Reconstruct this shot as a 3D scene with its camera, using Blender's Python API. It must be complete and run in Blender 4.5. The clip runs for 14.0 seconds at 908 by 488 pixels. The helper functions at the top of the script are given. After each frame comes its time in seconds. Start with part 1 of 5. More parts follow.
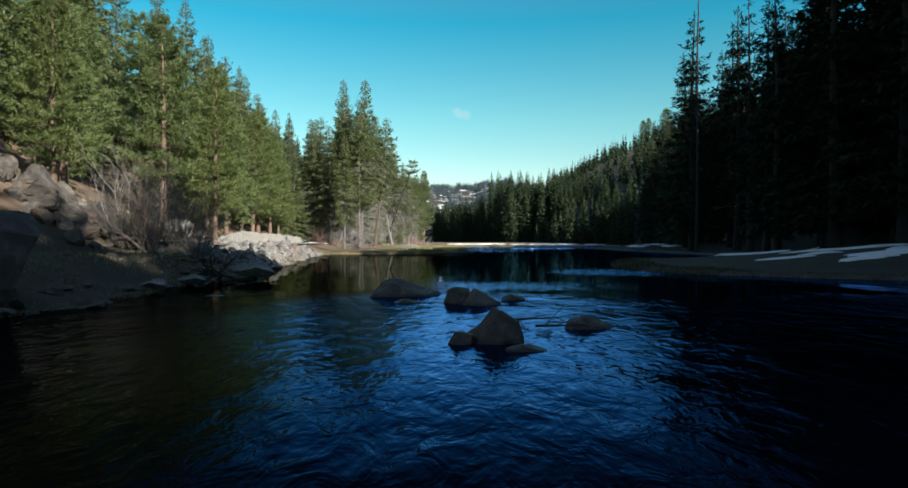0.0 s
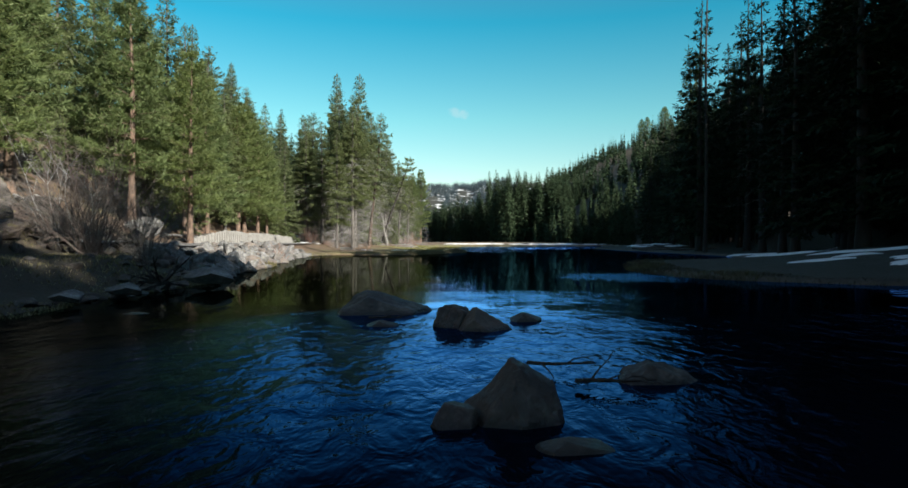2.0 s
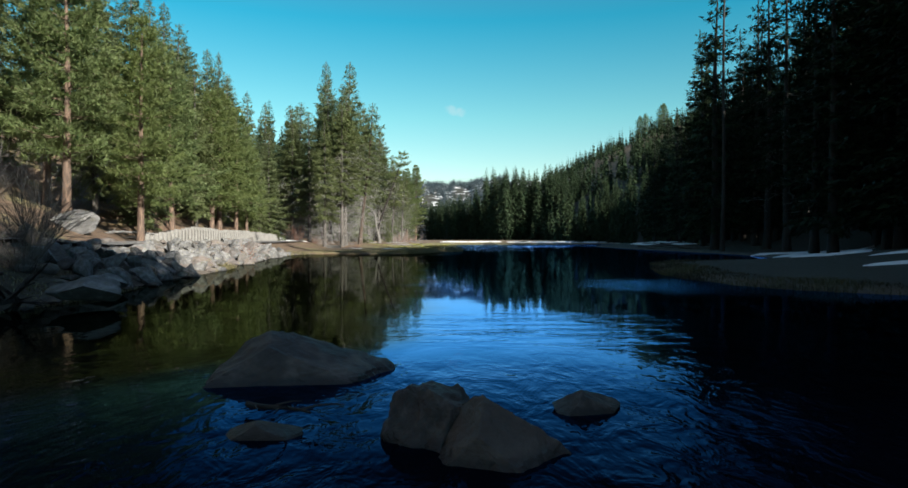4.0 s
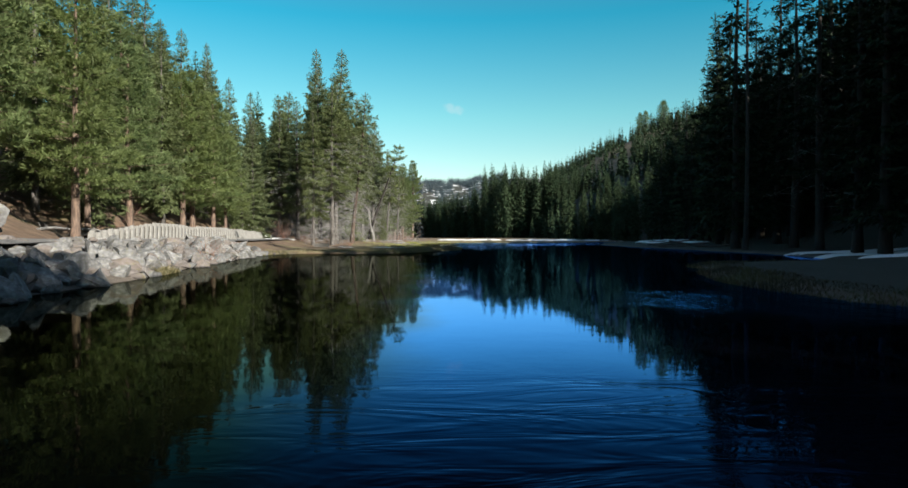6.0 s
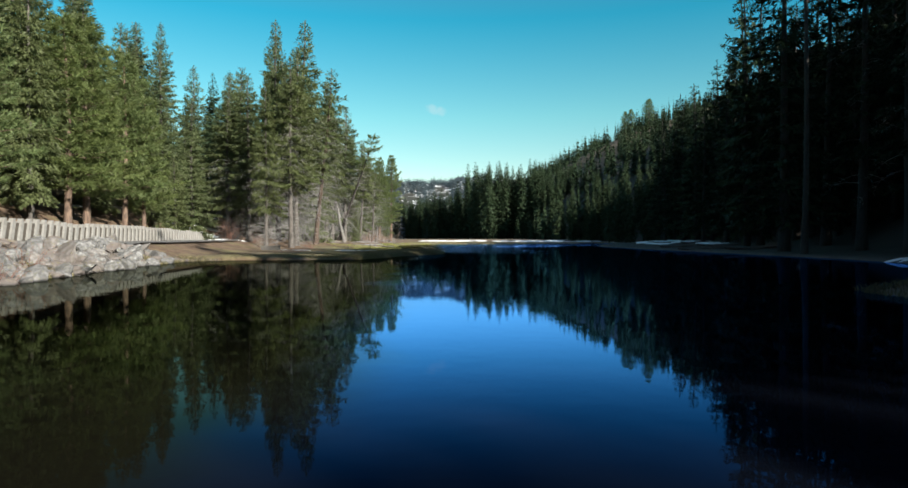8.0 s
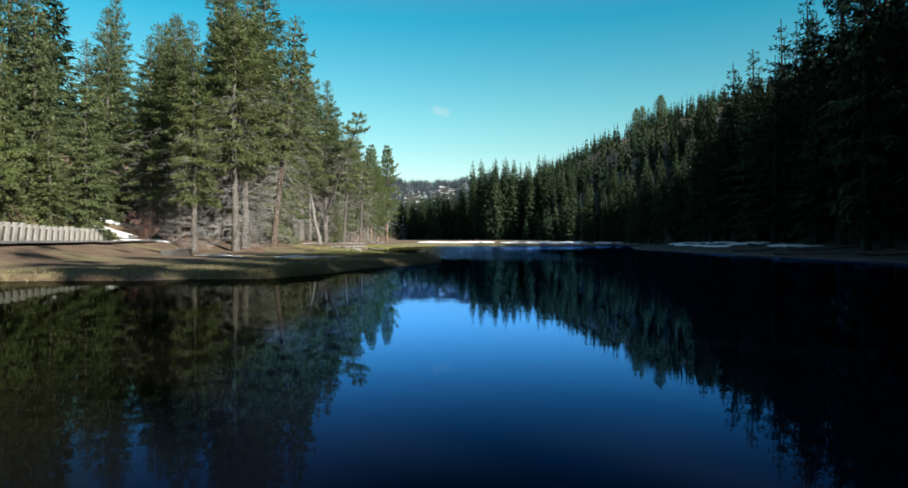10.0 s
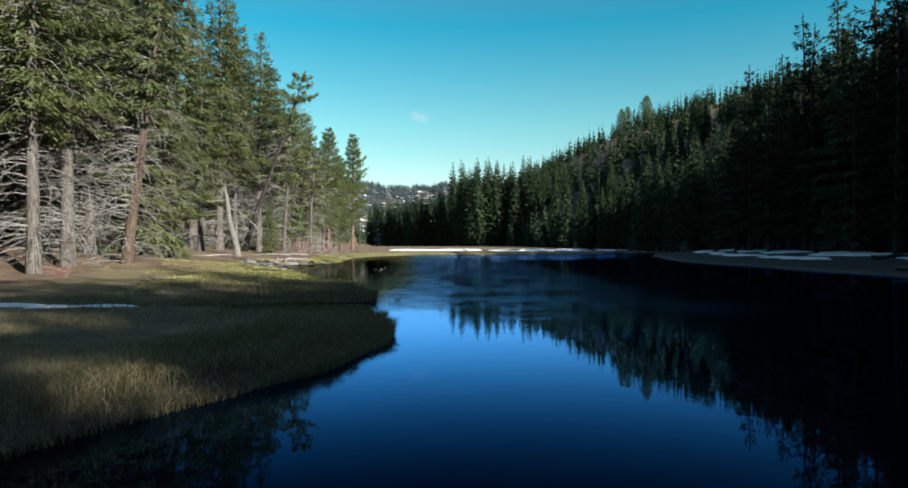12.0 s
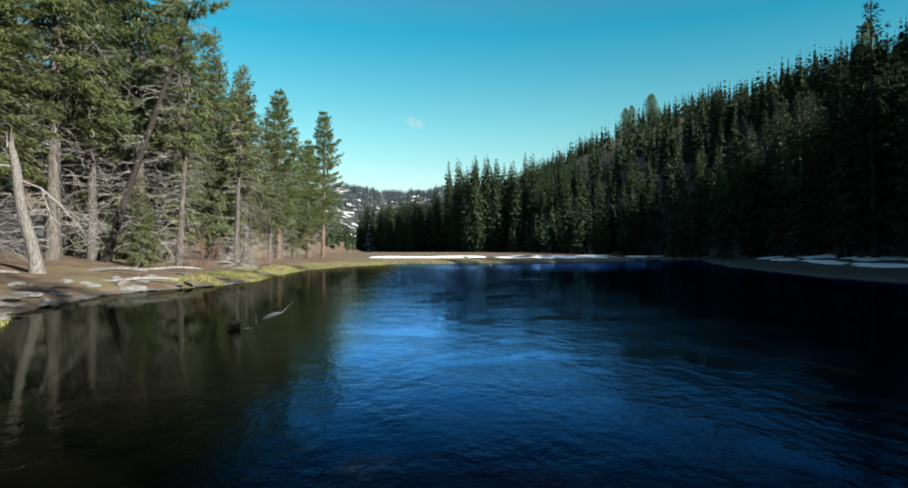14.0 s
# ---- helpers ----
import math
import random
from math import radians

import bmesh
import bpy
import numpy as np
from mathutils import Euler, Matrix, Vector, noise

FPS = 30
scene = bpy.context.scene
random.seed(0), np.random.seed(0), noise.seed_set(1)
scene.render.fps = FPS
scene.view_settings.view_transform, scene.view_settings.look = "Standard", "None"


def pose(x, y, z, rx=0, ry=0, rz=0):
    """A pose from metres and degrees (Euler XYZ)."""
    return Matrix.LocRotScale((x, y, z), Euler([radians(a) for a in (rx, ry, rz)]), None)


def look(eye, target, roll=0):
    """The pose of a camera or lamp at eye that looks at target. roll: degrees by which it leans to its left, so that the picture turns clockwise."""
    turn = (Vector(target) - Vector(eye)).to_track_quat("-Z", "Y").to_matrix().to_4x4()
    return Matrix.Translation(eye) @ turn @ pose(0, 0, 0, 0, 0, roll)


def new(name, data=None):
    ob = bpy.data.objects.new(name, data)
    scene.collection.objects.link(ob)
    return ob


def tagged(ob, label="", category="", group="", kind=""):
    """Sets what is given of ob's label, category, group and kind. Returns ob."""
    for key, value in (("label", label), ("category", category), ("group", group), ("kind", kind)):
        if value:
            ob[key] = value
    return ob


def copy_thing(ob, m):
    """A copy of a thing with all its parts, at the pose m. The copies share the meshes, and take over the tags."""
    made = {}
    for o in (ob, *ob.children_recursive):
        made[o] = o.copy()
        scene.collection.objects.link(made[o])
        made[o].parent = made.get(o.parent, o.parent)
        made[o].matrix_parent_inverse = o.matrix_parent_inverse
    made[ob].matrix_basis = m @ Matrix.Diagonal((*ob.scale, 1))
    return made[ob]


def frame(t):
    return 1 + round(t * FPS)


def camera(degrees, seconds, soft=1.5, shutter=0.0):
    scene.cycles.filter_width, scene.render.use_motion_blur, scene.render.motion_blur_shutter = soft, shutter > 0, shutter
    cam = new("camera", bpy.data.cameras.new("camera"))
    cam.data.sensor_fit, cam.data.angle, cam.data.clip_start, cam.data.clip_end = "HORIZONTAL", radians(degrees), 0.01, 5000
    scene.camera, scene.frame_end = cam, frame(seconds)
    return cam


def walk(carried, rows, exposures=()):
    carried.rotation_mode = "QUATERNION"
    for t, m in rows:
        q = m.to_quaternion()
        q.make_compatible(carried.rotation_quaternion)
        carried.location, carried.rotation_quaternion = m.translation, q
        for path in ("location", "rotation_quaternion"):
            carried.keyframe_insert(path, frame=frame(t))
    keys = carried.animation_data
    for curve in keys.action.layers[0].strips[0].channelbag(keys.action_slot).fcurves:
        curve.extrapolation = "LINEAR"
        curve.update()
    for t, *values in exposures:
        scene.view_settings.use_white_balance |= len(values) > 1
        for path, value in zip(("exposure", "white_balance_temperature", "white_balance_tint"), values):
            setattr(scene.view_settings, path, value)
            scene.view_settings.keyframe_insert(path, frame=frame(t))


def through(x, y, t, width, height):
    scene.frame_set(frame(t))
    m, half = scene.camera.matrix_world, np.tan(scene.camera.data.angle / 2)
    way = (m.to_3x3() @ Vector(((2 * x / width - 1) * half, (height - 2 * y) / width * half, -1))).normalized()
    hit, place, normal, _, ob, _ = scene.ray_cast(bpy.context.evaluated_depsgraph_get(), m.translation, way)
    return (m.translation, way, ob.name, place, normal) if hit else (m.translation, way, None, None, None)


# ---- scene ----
cam = camera(72.0, 14.0, soft=1.6)
PATH = (
    (0, 0.000, 0.000, 1.474, 89.84, -0.04, -0.00),
    (0.5, -0.007, 0.636, 1.501, 89.83, -0.02, -0.03),
    (1, 0.024, 1.483, 1.499, 89.83, -0.05, -0.09),
    (1.5, 0.055, 2.614, 1.508, 89.81, -0.02, -0.15),
    (2, 0.083, 3.956, 1.513, 89.81, -0.03, -0.23),
    (2.5, 0.097, 5.489, 1.508, 89.81, -0.01, -0.29),
    (3, 0.114, 7.190, 1.528, 89.78, -0.02, -0.38),
    (5.5, 0.474, 15.092, 1.468, 89.42, 0.00, -0.61),
    (6, 0.412, 16.818, 1.471, 89.44, 0.00, -0.68),
    (6.2, 0.395, 17.538, 1.467, 89.45, 0.01, -1.00),
    (6.3, 0.386, 17.933, 1.466, 89.46, 0.02, -1.38),
    (6.4, 0.377, 18.352, 1.464, 89.46, 0.02, -1.81),
    (6.5, 0.368, 18.799, 1.463, 89.47, 0.02, -2.33),
    (6.6, 0.391, 19.360, 1.462, 89.46, 0.03, -2.50),
    (7, 0.484, 22.261, 1.459, 89.45, 0.03, -2.55),
    (7.5, 0.540, 26.403, 1.489, 89.52, 0.06, -2.35),
    (8, 0.714, 31.516, 1.456, 89.53, 0.05, -2.29),
    (10.5, 1.942, 59.303, 1.400, 89.74, -0.05, -1.67),
    (11, 2.084, 65.952, 1.508, 89.93, -0.04, -1.41),
    (11.4, 2.237, 71.334, 1.644, 90.02, 0.02, -1.22),
    (11.5, 2.275, 72.694, 1.678, 90.04, 0.03, -1.20),
    (11.6, 2.332, 74.082, 1.705, 90.06, 0.02, -2.39),
    (11.7, 2.390, 75.470, 1.731, 90.08, 0.02, -3.70),
    (11.8, 2.447, 76.858, 1.757, 90.10, 0.01, -3.94),
    (11.9, 2.504, 78.246, 1.784, 90.12, 0.00, -3.98),
    (12, 2.562, 79.626, 1.810, 90.14, -0.00, -3.84),
    (12.5, 2.882, 86.408, 1.898, 90.31, 0.04, -3.72),
    (13, 3.266, 93.231, 1.944, 90.48, 0.05, -3.79),
    (13.5, 3.720, 100.306, 1.940, 90.63, 0.10, -4.00),
    (14, 4.198, 107.997, 1.857, 90.65, 0.12, -4.24),
)
walk(cam, [(t, pose(*p)) for t, *p in PATH])

# ---- sky and sun ----
SUN_AZ, SUN_EL = 136.0, 25.0      # degrees clockwise from +y, degrees above the horizon
world = bpy.data.worlds.new("sky")
scene.world = world
world.use_nodes = True
wn = world.node_tree.nodes
wn.clear()
w_out, w_bg, w_sky = wn.new("ShaderNodeOutputWorld"), wn.new("ShaderNodeBackground"), wn.new("ShaderNodeTexSky")
w_sky.sky_type, w_sky.sun_disc = "NISHITA", False
w_sky.sun_elevation, w_sky.sun_rotation = radians(SUN_EL), radians(SUN_AZ)
w_sky.altitude, w_sky.air_density, w_sky.dust_density, w_sky.ozone_density = 1800, 1.0, 0.5, 1.0
w_bg.inputs["Strength"].default_value = 0.07
scene.view_settings.exposure = 1.3
w_dir, w_sep, w_ramp, w_tint = wn.new("ShaderNodeTexCoord"), wn.new("ShaderNodeSeparateXYZ"), wn.new("ShaderNodeValToRGB"), wn.new("ShaderNodeMix")
w_tint.data_type, w_tint.blend_type = "RGBA", "MULTIPLY"
w_tint.inputs["Factor"].default_value = 1.0
for p in (0.2, 0.4, 0.55):
    w_ramp.color_ramp.elements.new(p)
for stop, (p, c) in zip(w_ramp.color_ramp.elements, ((0.03, (1.18, 0.95, 0.72)), (0.19, (0.62, 1.10, 0.83)), (0.33, (0.13, 1.00, 0.92)), (0.58, (0.82, 0.83, 0.80)), (1.0, (1.20, 0.95, 0.76)))):
    stop.position, stop.color = p, (*c, 1)
wl = world.node_tree.links
wl.new(w_dir.outputs["Generated"], w_sep.inputs["Vector"])
wl.new(w_sep.outputs["Z"], w_ramp.inputs["Fac"])
wl.new(w_sky.outputs["Color"], w_tint.inputs["A"])
wl.new(w_ramp.outputs["Color"], w_tint.inputs["B"])
# one thin wisp of cloud low over the valley's head


def w_math(how, a, b):
    m = wn.new("ShaderNodeMath")
    m.operation = how
    for k, v in enumerate((a, b)):
        if hasattr(v, "is_output"):
            wl.new(v, m.inputs[k])
        else:
            m.inputs[k].default_value = v
    return m.outputs["Value"]


w_noise = wn.new("ShaderNodeTexNoise")
w_noise.inputs["Scale"].default_value, w_noise.inputs["Detail"].default_value = 90.0, 5.0
wl.new(w_dir.outputs["Generated"], w_noise.inputs["Vector"])
ahead = w_math("MAXIMUM", w_sep.outputs["Y"], 0.01)
across, above = w_math("DIVIDE", w_sep.outputs["X"], ahead), w_math("DIVIDE", w_sep.outputs["Z"], ahead)
du = w_math("DIVIDE", w_math("SUBTRACT", across, 0.012), 0.020)
dv = w_math("DIVIDE", w_math("ADD", w_math("SUBTRACT", above, 0.209), w_math("MULTIPLY", across, 0.25)), 0.0085)
round_off = w_math("ADD", w_math("MULTIPLY", du, du), w_math("MULTIPLY", dv, dv))
thin = w_math("MAXIMUM", w_math("SUBTRACT", 1.0, w_math("ADD", round_off, w_math("MULTIPLY", w_math("SUBTRACT", w_noise.outputs["Fac"], 0.5), 2.4))), 0.0)
w_cloud = wn.new("ShaderNodeMix")
w_cloud.data_type = "RGBA"
wl.new(w_math("MULTIPLY", w_math("MINIMUM", thin, 1.0), 0.15), w_cloud.inputs["Factor"])
w_from, w_to = [k for k in w_cloud.inputs if k.type == "RGBA"]
wl.new(w_tint.outputs["Result"], w_from)
w_to.default_value = (7.0, 5.6, 5.2, 1)
wl.new([k for k in w_cloud.outputs if k.type == "RGBA"][0], w_bg.inputs["Color"])
wl.new(w_bg.outputs["Background"], w_out.inputs["Surface"])

sun_data = bpy.data.lights.new("sun", "SUN")
sun_data.energy, sun_data.angle, sun_data.color = 4.8, radians(0.53), (1.0, 0.935, 0.83)
sun = new("sun", sun_data)
az, el = radians(SUN_AZ), radians(SUN_EL)
to_sun = Vector((math.sin(az) * math.cos(el), math.cos(az) * math.cos(el), math.sin(el)))
sun.matrix_world = look(to_sun * 900, (0, 0, 0))


# ---- materials ----
def material(name):
    m = bpy.data.materials.new(name)
    m.use_nodes = True
    m.node_tree.nodes.clear()
    return m


class Nodes:
    """Short hand for building a node tree."""

    def __init__(self, m):
        self.t = m.node_tree
        self.out = self.t.nodes.new("ShaderNodeOutputMaterial")

    def add(self, kind, **kw):
        n = self.t.nodes.new("ShaderNode" + kind)
        for k, v in kw.items():
            if k in n.inputs:
                if hasattr(v, "is_output"):
                    self.t.links.new(v, n.inputs[k])
                else:
                    n.inputs[k].default_value = v
        return n

    def link(self, a, b):
        self.t.links.new(a, b)

    def place(self):
        return self.add("NewGeometry").outputs["Position"]

    def noise(self, scale, detail=4.0, rough=0.55, vec=None, distort=0.0):
        n = self.add("TexNoise", Scale=scale, Detail=detail, Roughness=rough, Distortion=distort)
        self.link(vec if vec is not None else self.place(), n.inputs["Vector"])
        return n.outputs["Fac"]

    def ramp(self, fac, stops):
        n = self.t.nodes.new("ShaderNodeValToRGB")
        e = n.color_ramp.elements
        while len(e) < len(stops):
            e.new(0.5)
        for s, (p, c) in zip(e, stops):
            s.position = p
            s.color = (*c, 1) if len(c) == 3 else c
        self.link(fac, n.inputs["Fac"])
        return n.outputs["Color"]

    def mix(self, fac, a, b, how="MIX"):
        n = self.t.nodes.new("ShaderNodeMix")
        n.data_type, n.blend_type = "RGBA", how
        for key, v in (("Factor", fac), ("A", a), ("B", b)):
            sock = n.inputs[key] if key == "Factor" else [s for s in n.inputs if s.name == key and s.type == "RGBA"][0]
            if hasattr(v, "is_output"):
                self.link(v, sock)
            else:
                sock.default_value = v if key == "Factor" else (*v, 1)
        return [s for s in n.outputs if s.type == "RGBA"][0]

    def math(self, how, a, b=0.0, clamp=False):
        n = self.t.nodes.new("ShaderNodeMath")
        n.operation, n.use_clamp = how, clamp
        for i, v in enumerate((a, b)):
            if hasattr(v, "is_output"):
                self.link(v, n.inputs[i])
            else:
                n.inputs[i].default_value = v
        return n.outputs["Value"]

    def maprange(self, v, a, b, c=0.0, d=1.0):
        n = self.add("MapRange")
        n.interpolation_type = "SMOOTHSTEP"
        self.link(v, n.inputs["Value"])
        for k, x in (("From Min", a), ("From Max", b), ("To Min", c), ("To Max", d)):
            n.inputs[k].default_value = x
        return n.outputs["Result"]

    def bump(self, height, strength=0.5, distance=0.05):
        n = self.add("Bump", Strength=strength, Distance=distance)
        self.link(height, n.inputs["Height"])
        return n.outputs["Normal"]

    def surface(self, color, rough=0.8, normal=None, **kw):
        p = self.add("BsdfPrincipled", **{"Base Color": color if hasattr(color, "is_output") else (*color, 1), "Roughness": rough}, **kw)
        if normal is not None:
            self.link(normal, p.inputs["Normal"])
        self.link(p.outputs["BSDF"], self.out.inputs["Surface"])
        return p


def needle_material(name, dark, mid, light, through=0.38, sheen=0.3):
    """Needles: colour varies from clump to clump and tree to tree; a little light passes through."""
    m = material(name)
    n = Nodes(m)
    isl = n.add("NewGeometry").outputs["Random Per Island"]
    tree = n.add("ObjectInfo").outputs["Random"]
    c = n.ramp(isl, [(0.0, dark), (0.5, mid), (1.0, light)])
    c = n.mix(n.math("MULTIPLY", tree, 0.40), c, tuple(0.5 * (a + b) * k for a, b, k in zip(dark, mid, (1.30, 1.12, 0.70))))
    big = n.maprange(n.noise(0.35, 2.0), 0.35, 0.7, 0.75, 1.2)
    c = n.mix(1.0, c, n.ramp(big, [(0.0, (0.0, 0.0, 0.0)), (1.0, (1.0, 1.0, 1.0))]), "MULTIPLY")
    d = n.add("BsdfPrincipled", **{"Base Color": c, "Roughness": 0.55, "Specular IOR Level": sheen})
    tr = n.add("BsdfTranslucent", Color=c)
    mx = n.add("MixShader", Fac=through)
    n.link(d.outputs["BSDF"], mx.inputs[1])
    n.link(tr.outputs["BSDF"], mx.inputs[2])
    n.link(mx.outputs["Shader"], n.out.inputs["Surface"])
    return m


FIR = needle_material("fir_needles", (0.086, 0.116, 0.052), (0.138, 0.174, 0.080), (0.188, 0.226, 0.115), 0.48)
GROVE_FIR = needle_material("grey_green_needles", (0.078, 0.104, 0.044), (0.122, 0.156, 0.068), (0.172, 0.210, 0.104), 0.45)
# fir needles with the right bank's shade put into the colour
SHADE_FIR = needle_material("shade_darkened_needles", (0.008, 0.016, 0.008), (0.014, 0.026, 0.012), (0.026, 0.042, 0.020), 0.05, 0.06)
PINE = needle_material("pine_needles", (0.102, 0.146, 0.058), (0.162, 0.216, 0.086), (0.225, 0.285, 0.125), 0.50)
# blue distance haze mixed into the needle colour
DISTANT_FIR = needle_material("haze_tinted_needles", (0.052, 0.080, 0.110), (0.080, 0.118, 0.158), (0.116, 0.158, 0.205), 0.2)
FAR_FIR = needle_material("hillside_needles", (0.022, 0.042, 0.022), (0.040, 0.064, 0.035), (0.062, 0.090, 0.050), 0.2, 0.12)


def bark_material(name, dark, light, scale=1.0):
    m = material(name)
    n = Nodes(m)
    co = n.add("TexCoord").outputs["Object"]
    mp = n.add("Mapping")
    n.link(co, mp.inputs["Vector"])
    mp.inputs["Scale"].default_value = (7 * scale, 7 * scale, 1.3 * scale)
    v = mp.outputs["Vector"]
    f = n.noise(1.6, 6, 0.65, v, 0.4)
    g = n.noise(0.6, 3, 0.5)
    c = n.mix(n.maprange(f, 0.35, 0.68), dark, light)
    c = n.mix(n.math("MULTIPLY", n.maprange(g, 0.4, 0.7), 0.4), c, tuple(0.6 * a + 0.03 for a in light))
    n.surface(c, 0.9, n.bump(f, 0.9, 0.06))
    return m


DARK_TRUNK = bark_material("dark_brown_bark", (0.030, 0.022, 0.017), (0.115, 0.080, 0.058))
# dark trunks and roots; on the shaded firs its darkness is painted shade
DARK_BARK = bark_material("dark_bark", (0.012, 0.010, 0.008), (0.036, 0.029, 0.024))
BARK = bark_material("brown_bark", (0.055, 0.036, 0.026), (0.20, 0.135, 0.095))
GREY_BARK = bark_material("grey_bark", (0.038, 0.034, 0.031), (0.145, 0.132, 0.118))
SNAG = bark_material("weathered_snag_wood", (0.075, 0.071, 0.066), (0.225, 0.215, 0.200), 1.6)
DEAD = bark_material("dead_grey_wood", (0.145, 0.143, 0.140), (0.34, 0.333, 0.322), 1.6)
TWIG = bark_material("bare_twigs", (0.075, 0.058, 0.050), (0.19, 0.15, 0.13), 2.0)
GREY_TWIG = bark_material("grey_twigs", (0.060, 0.055, 0.050), (0.17, 0.158, 0.145), 2.0)
RED_TWIG = bark_material("reddish_twigs", (0.12, 0.055, 0.040), (0.26, 0.14, 0.10), 2.0)


def rock_material(name, dark, mid, light, warm, scale=1.0, moss=0.0, rough_dry=0.85, gloss=0.25):
    m = material(name)
    n = Nodes(m)
    co = n.add("TexCoord").outputs["Object"]
    rnd = n.add("ObjectInfo").outputs["Random"]
    a = n.noise(2.2 * scale, 8, 0.62, co, 0.3)
    b = n.noise(14 * scale, 5, 0.7, co)
    c = n.ramp(a, [(0.25, dark), (0.5, mid), (0.75, light)])
    c = n.mix(n.math("MULTIPLY", n.maprange(b, 0.45, 0.75), 0.45), c, tuple(x * 0.45 for x in mid))
    c = n.mix(n.math("MULTIPLY", n.maprange(rnd, 0.55, 1.0), 0.65), c, warm)
    c = n.mix(n.math("MULTIPLY", n.maprange(n.math("FRACT", n.math("MULTIPLY", rnd, 7.31)), 0.6, 1.0), 0.5), c, tuple(x * 0.5 for x in mid))
    if moss:
        g = n.noise(3.5 * scale, 4, 0.6, co)
        c = n.mix(n.math("MULTIPLY", n.maprange(g, 0.52, 0.7), moss), c, (0.14, 0.13, 0.035))
    sep = n.add("SeparateXYZ")
    n.link(n.place(), sep.inputs["Vector"])
    wet = n.maprange(sep.outputs["Z"], 0.02, 0.09, 1.0, 0.0)
    c = n.mix(n.math("MULTIPLY", wet, 0.7), c, tuple(x * 0.25 for x in dark))
    rough = n.maprange(wet, 0.0, 1.0, rough_dry, 0.5 * rough_dry + 0.07)
    h = n.math("ADD", a, n.math("MULTIPLY", b, 0.35))
    p = n.surface(c, 0.85, n.bump(h, 0.7, 0.06), **{"Specular IOR Level": gloss})
    n.link(rough, p.inputs["Roughness"])
    return m


RIPRAP = rock_material("pale_granite", (0.045, 0.045, 0.046), (0.155, 0.155, 0.154), (0.35, 0.352, 0.35), (0.150, 0.116, 0.098), 1.2, 0.35)
RIVER_ROCK = rock_material("river_boulder_stone", (0.016, 0.013, 0.010), (0.052, 0.042, 0.034), (0.17, 0.14, 0.11), (0.10, 0.07, 0.047), 1.4, 0.0, 0.58, 0.5)
OUTCROP = rock_material("outcrop_stone", (0.022, 0.020, 0.018), (0.075, 0.068, 0.062), (0.18, 0.165, 0.155), (0.12, 0.085, 0.068), 0.9, 0.35)


def ground_material():
    m = material("ground_cover")
    n = Nodes(m)
    at = n.add("Attribute")
    at.attribute_name = "cover"
    sep = n.add("SeparateColor")
    n.link(at.outputs["Color"], sep.inputs["Color"])
    fine, mid, big = n.noise(9, 6, 0.7), n.noise(1.3, 5, 0.6), n.noise(0.22, 4, 0.6)
    duff = n.ramp(mid, [(0.25, (0.050, 0.034, 0.024)), (0.5, (0.120, 0.078, 0.049)), (0.75, (0.205, 0.142, 0.092))])
    duff = n.mix(n.math("MULTIPLY", n.maprange(fine, 0.5, 0.75), 0.6), duff, (0.07, 0.048, 0.033))
    duff = n.mix(n.math("MULTIPLY", n.maprange(big, 0.5, 0.68), 0.7), duff, (0.17, 0.16, 0.065))
    grass = n.ramp(mid, [(0.25, (0.075, 0.064, 0.032)), (0.55, (0.15, 0.128, 0.062)), (0.8, (0.27, 0.22, 0.12))])
    grass = n.mix(n.math("MULTIPLY", n.maprange(fine, 0.45, 0.75), 0.6), grass, (0.085, 0.075, 0.035))
    mud = n.ramp(mid, [(0.2, (0.05, 0.042, 0.033)), (0.6, (0.12, 0.10, 0.08)), (0.85, (0.22, 0.19, 0.155))])
    snow = n.ramp(fine, [(0.2, (0.62, 0.66, 0.70)), (0.8, (0.82, 0.84, 0.86))])
    wob = n.math("MULTIPLY", n.math("SUBTRACT", mid, 0.5), 0.8)
    def edge(x, lo=0.35, hi=0.65):
        return n.maprange(n.math("ADD", x, wob), lo, hi)
    c = n.mix(edge(sep.outputs["Red"]), duff, grass)
    c = n.mix(edge(sep.outputs["Green"]), c, mud)
    # alpha mixes in a near-black that carries bank shade and far forest floor
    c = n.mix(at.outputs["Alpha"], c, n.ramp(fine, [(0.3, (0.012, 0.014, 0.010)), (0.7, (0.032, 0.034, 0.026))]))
    snowy = n.math("ADD", sep.outputs["Blue"], n.math("MULTIPLY", n.math("SUBTRACT", n.noise(0.035, 5, 0.7), 0.5), 1.6))
    c = n.mix(n.math("MULTIPLY", n.maprange(snowy, 0.45, 0.6), n.maprange(sep.outputs["Blue"], 0.02, 0.2)), c, snow)
    n.surface(c, 0.95, n.bump(n.math("ADD", fine, mid), 0.8, 0.08))
    return m


GROUND = ground_material()


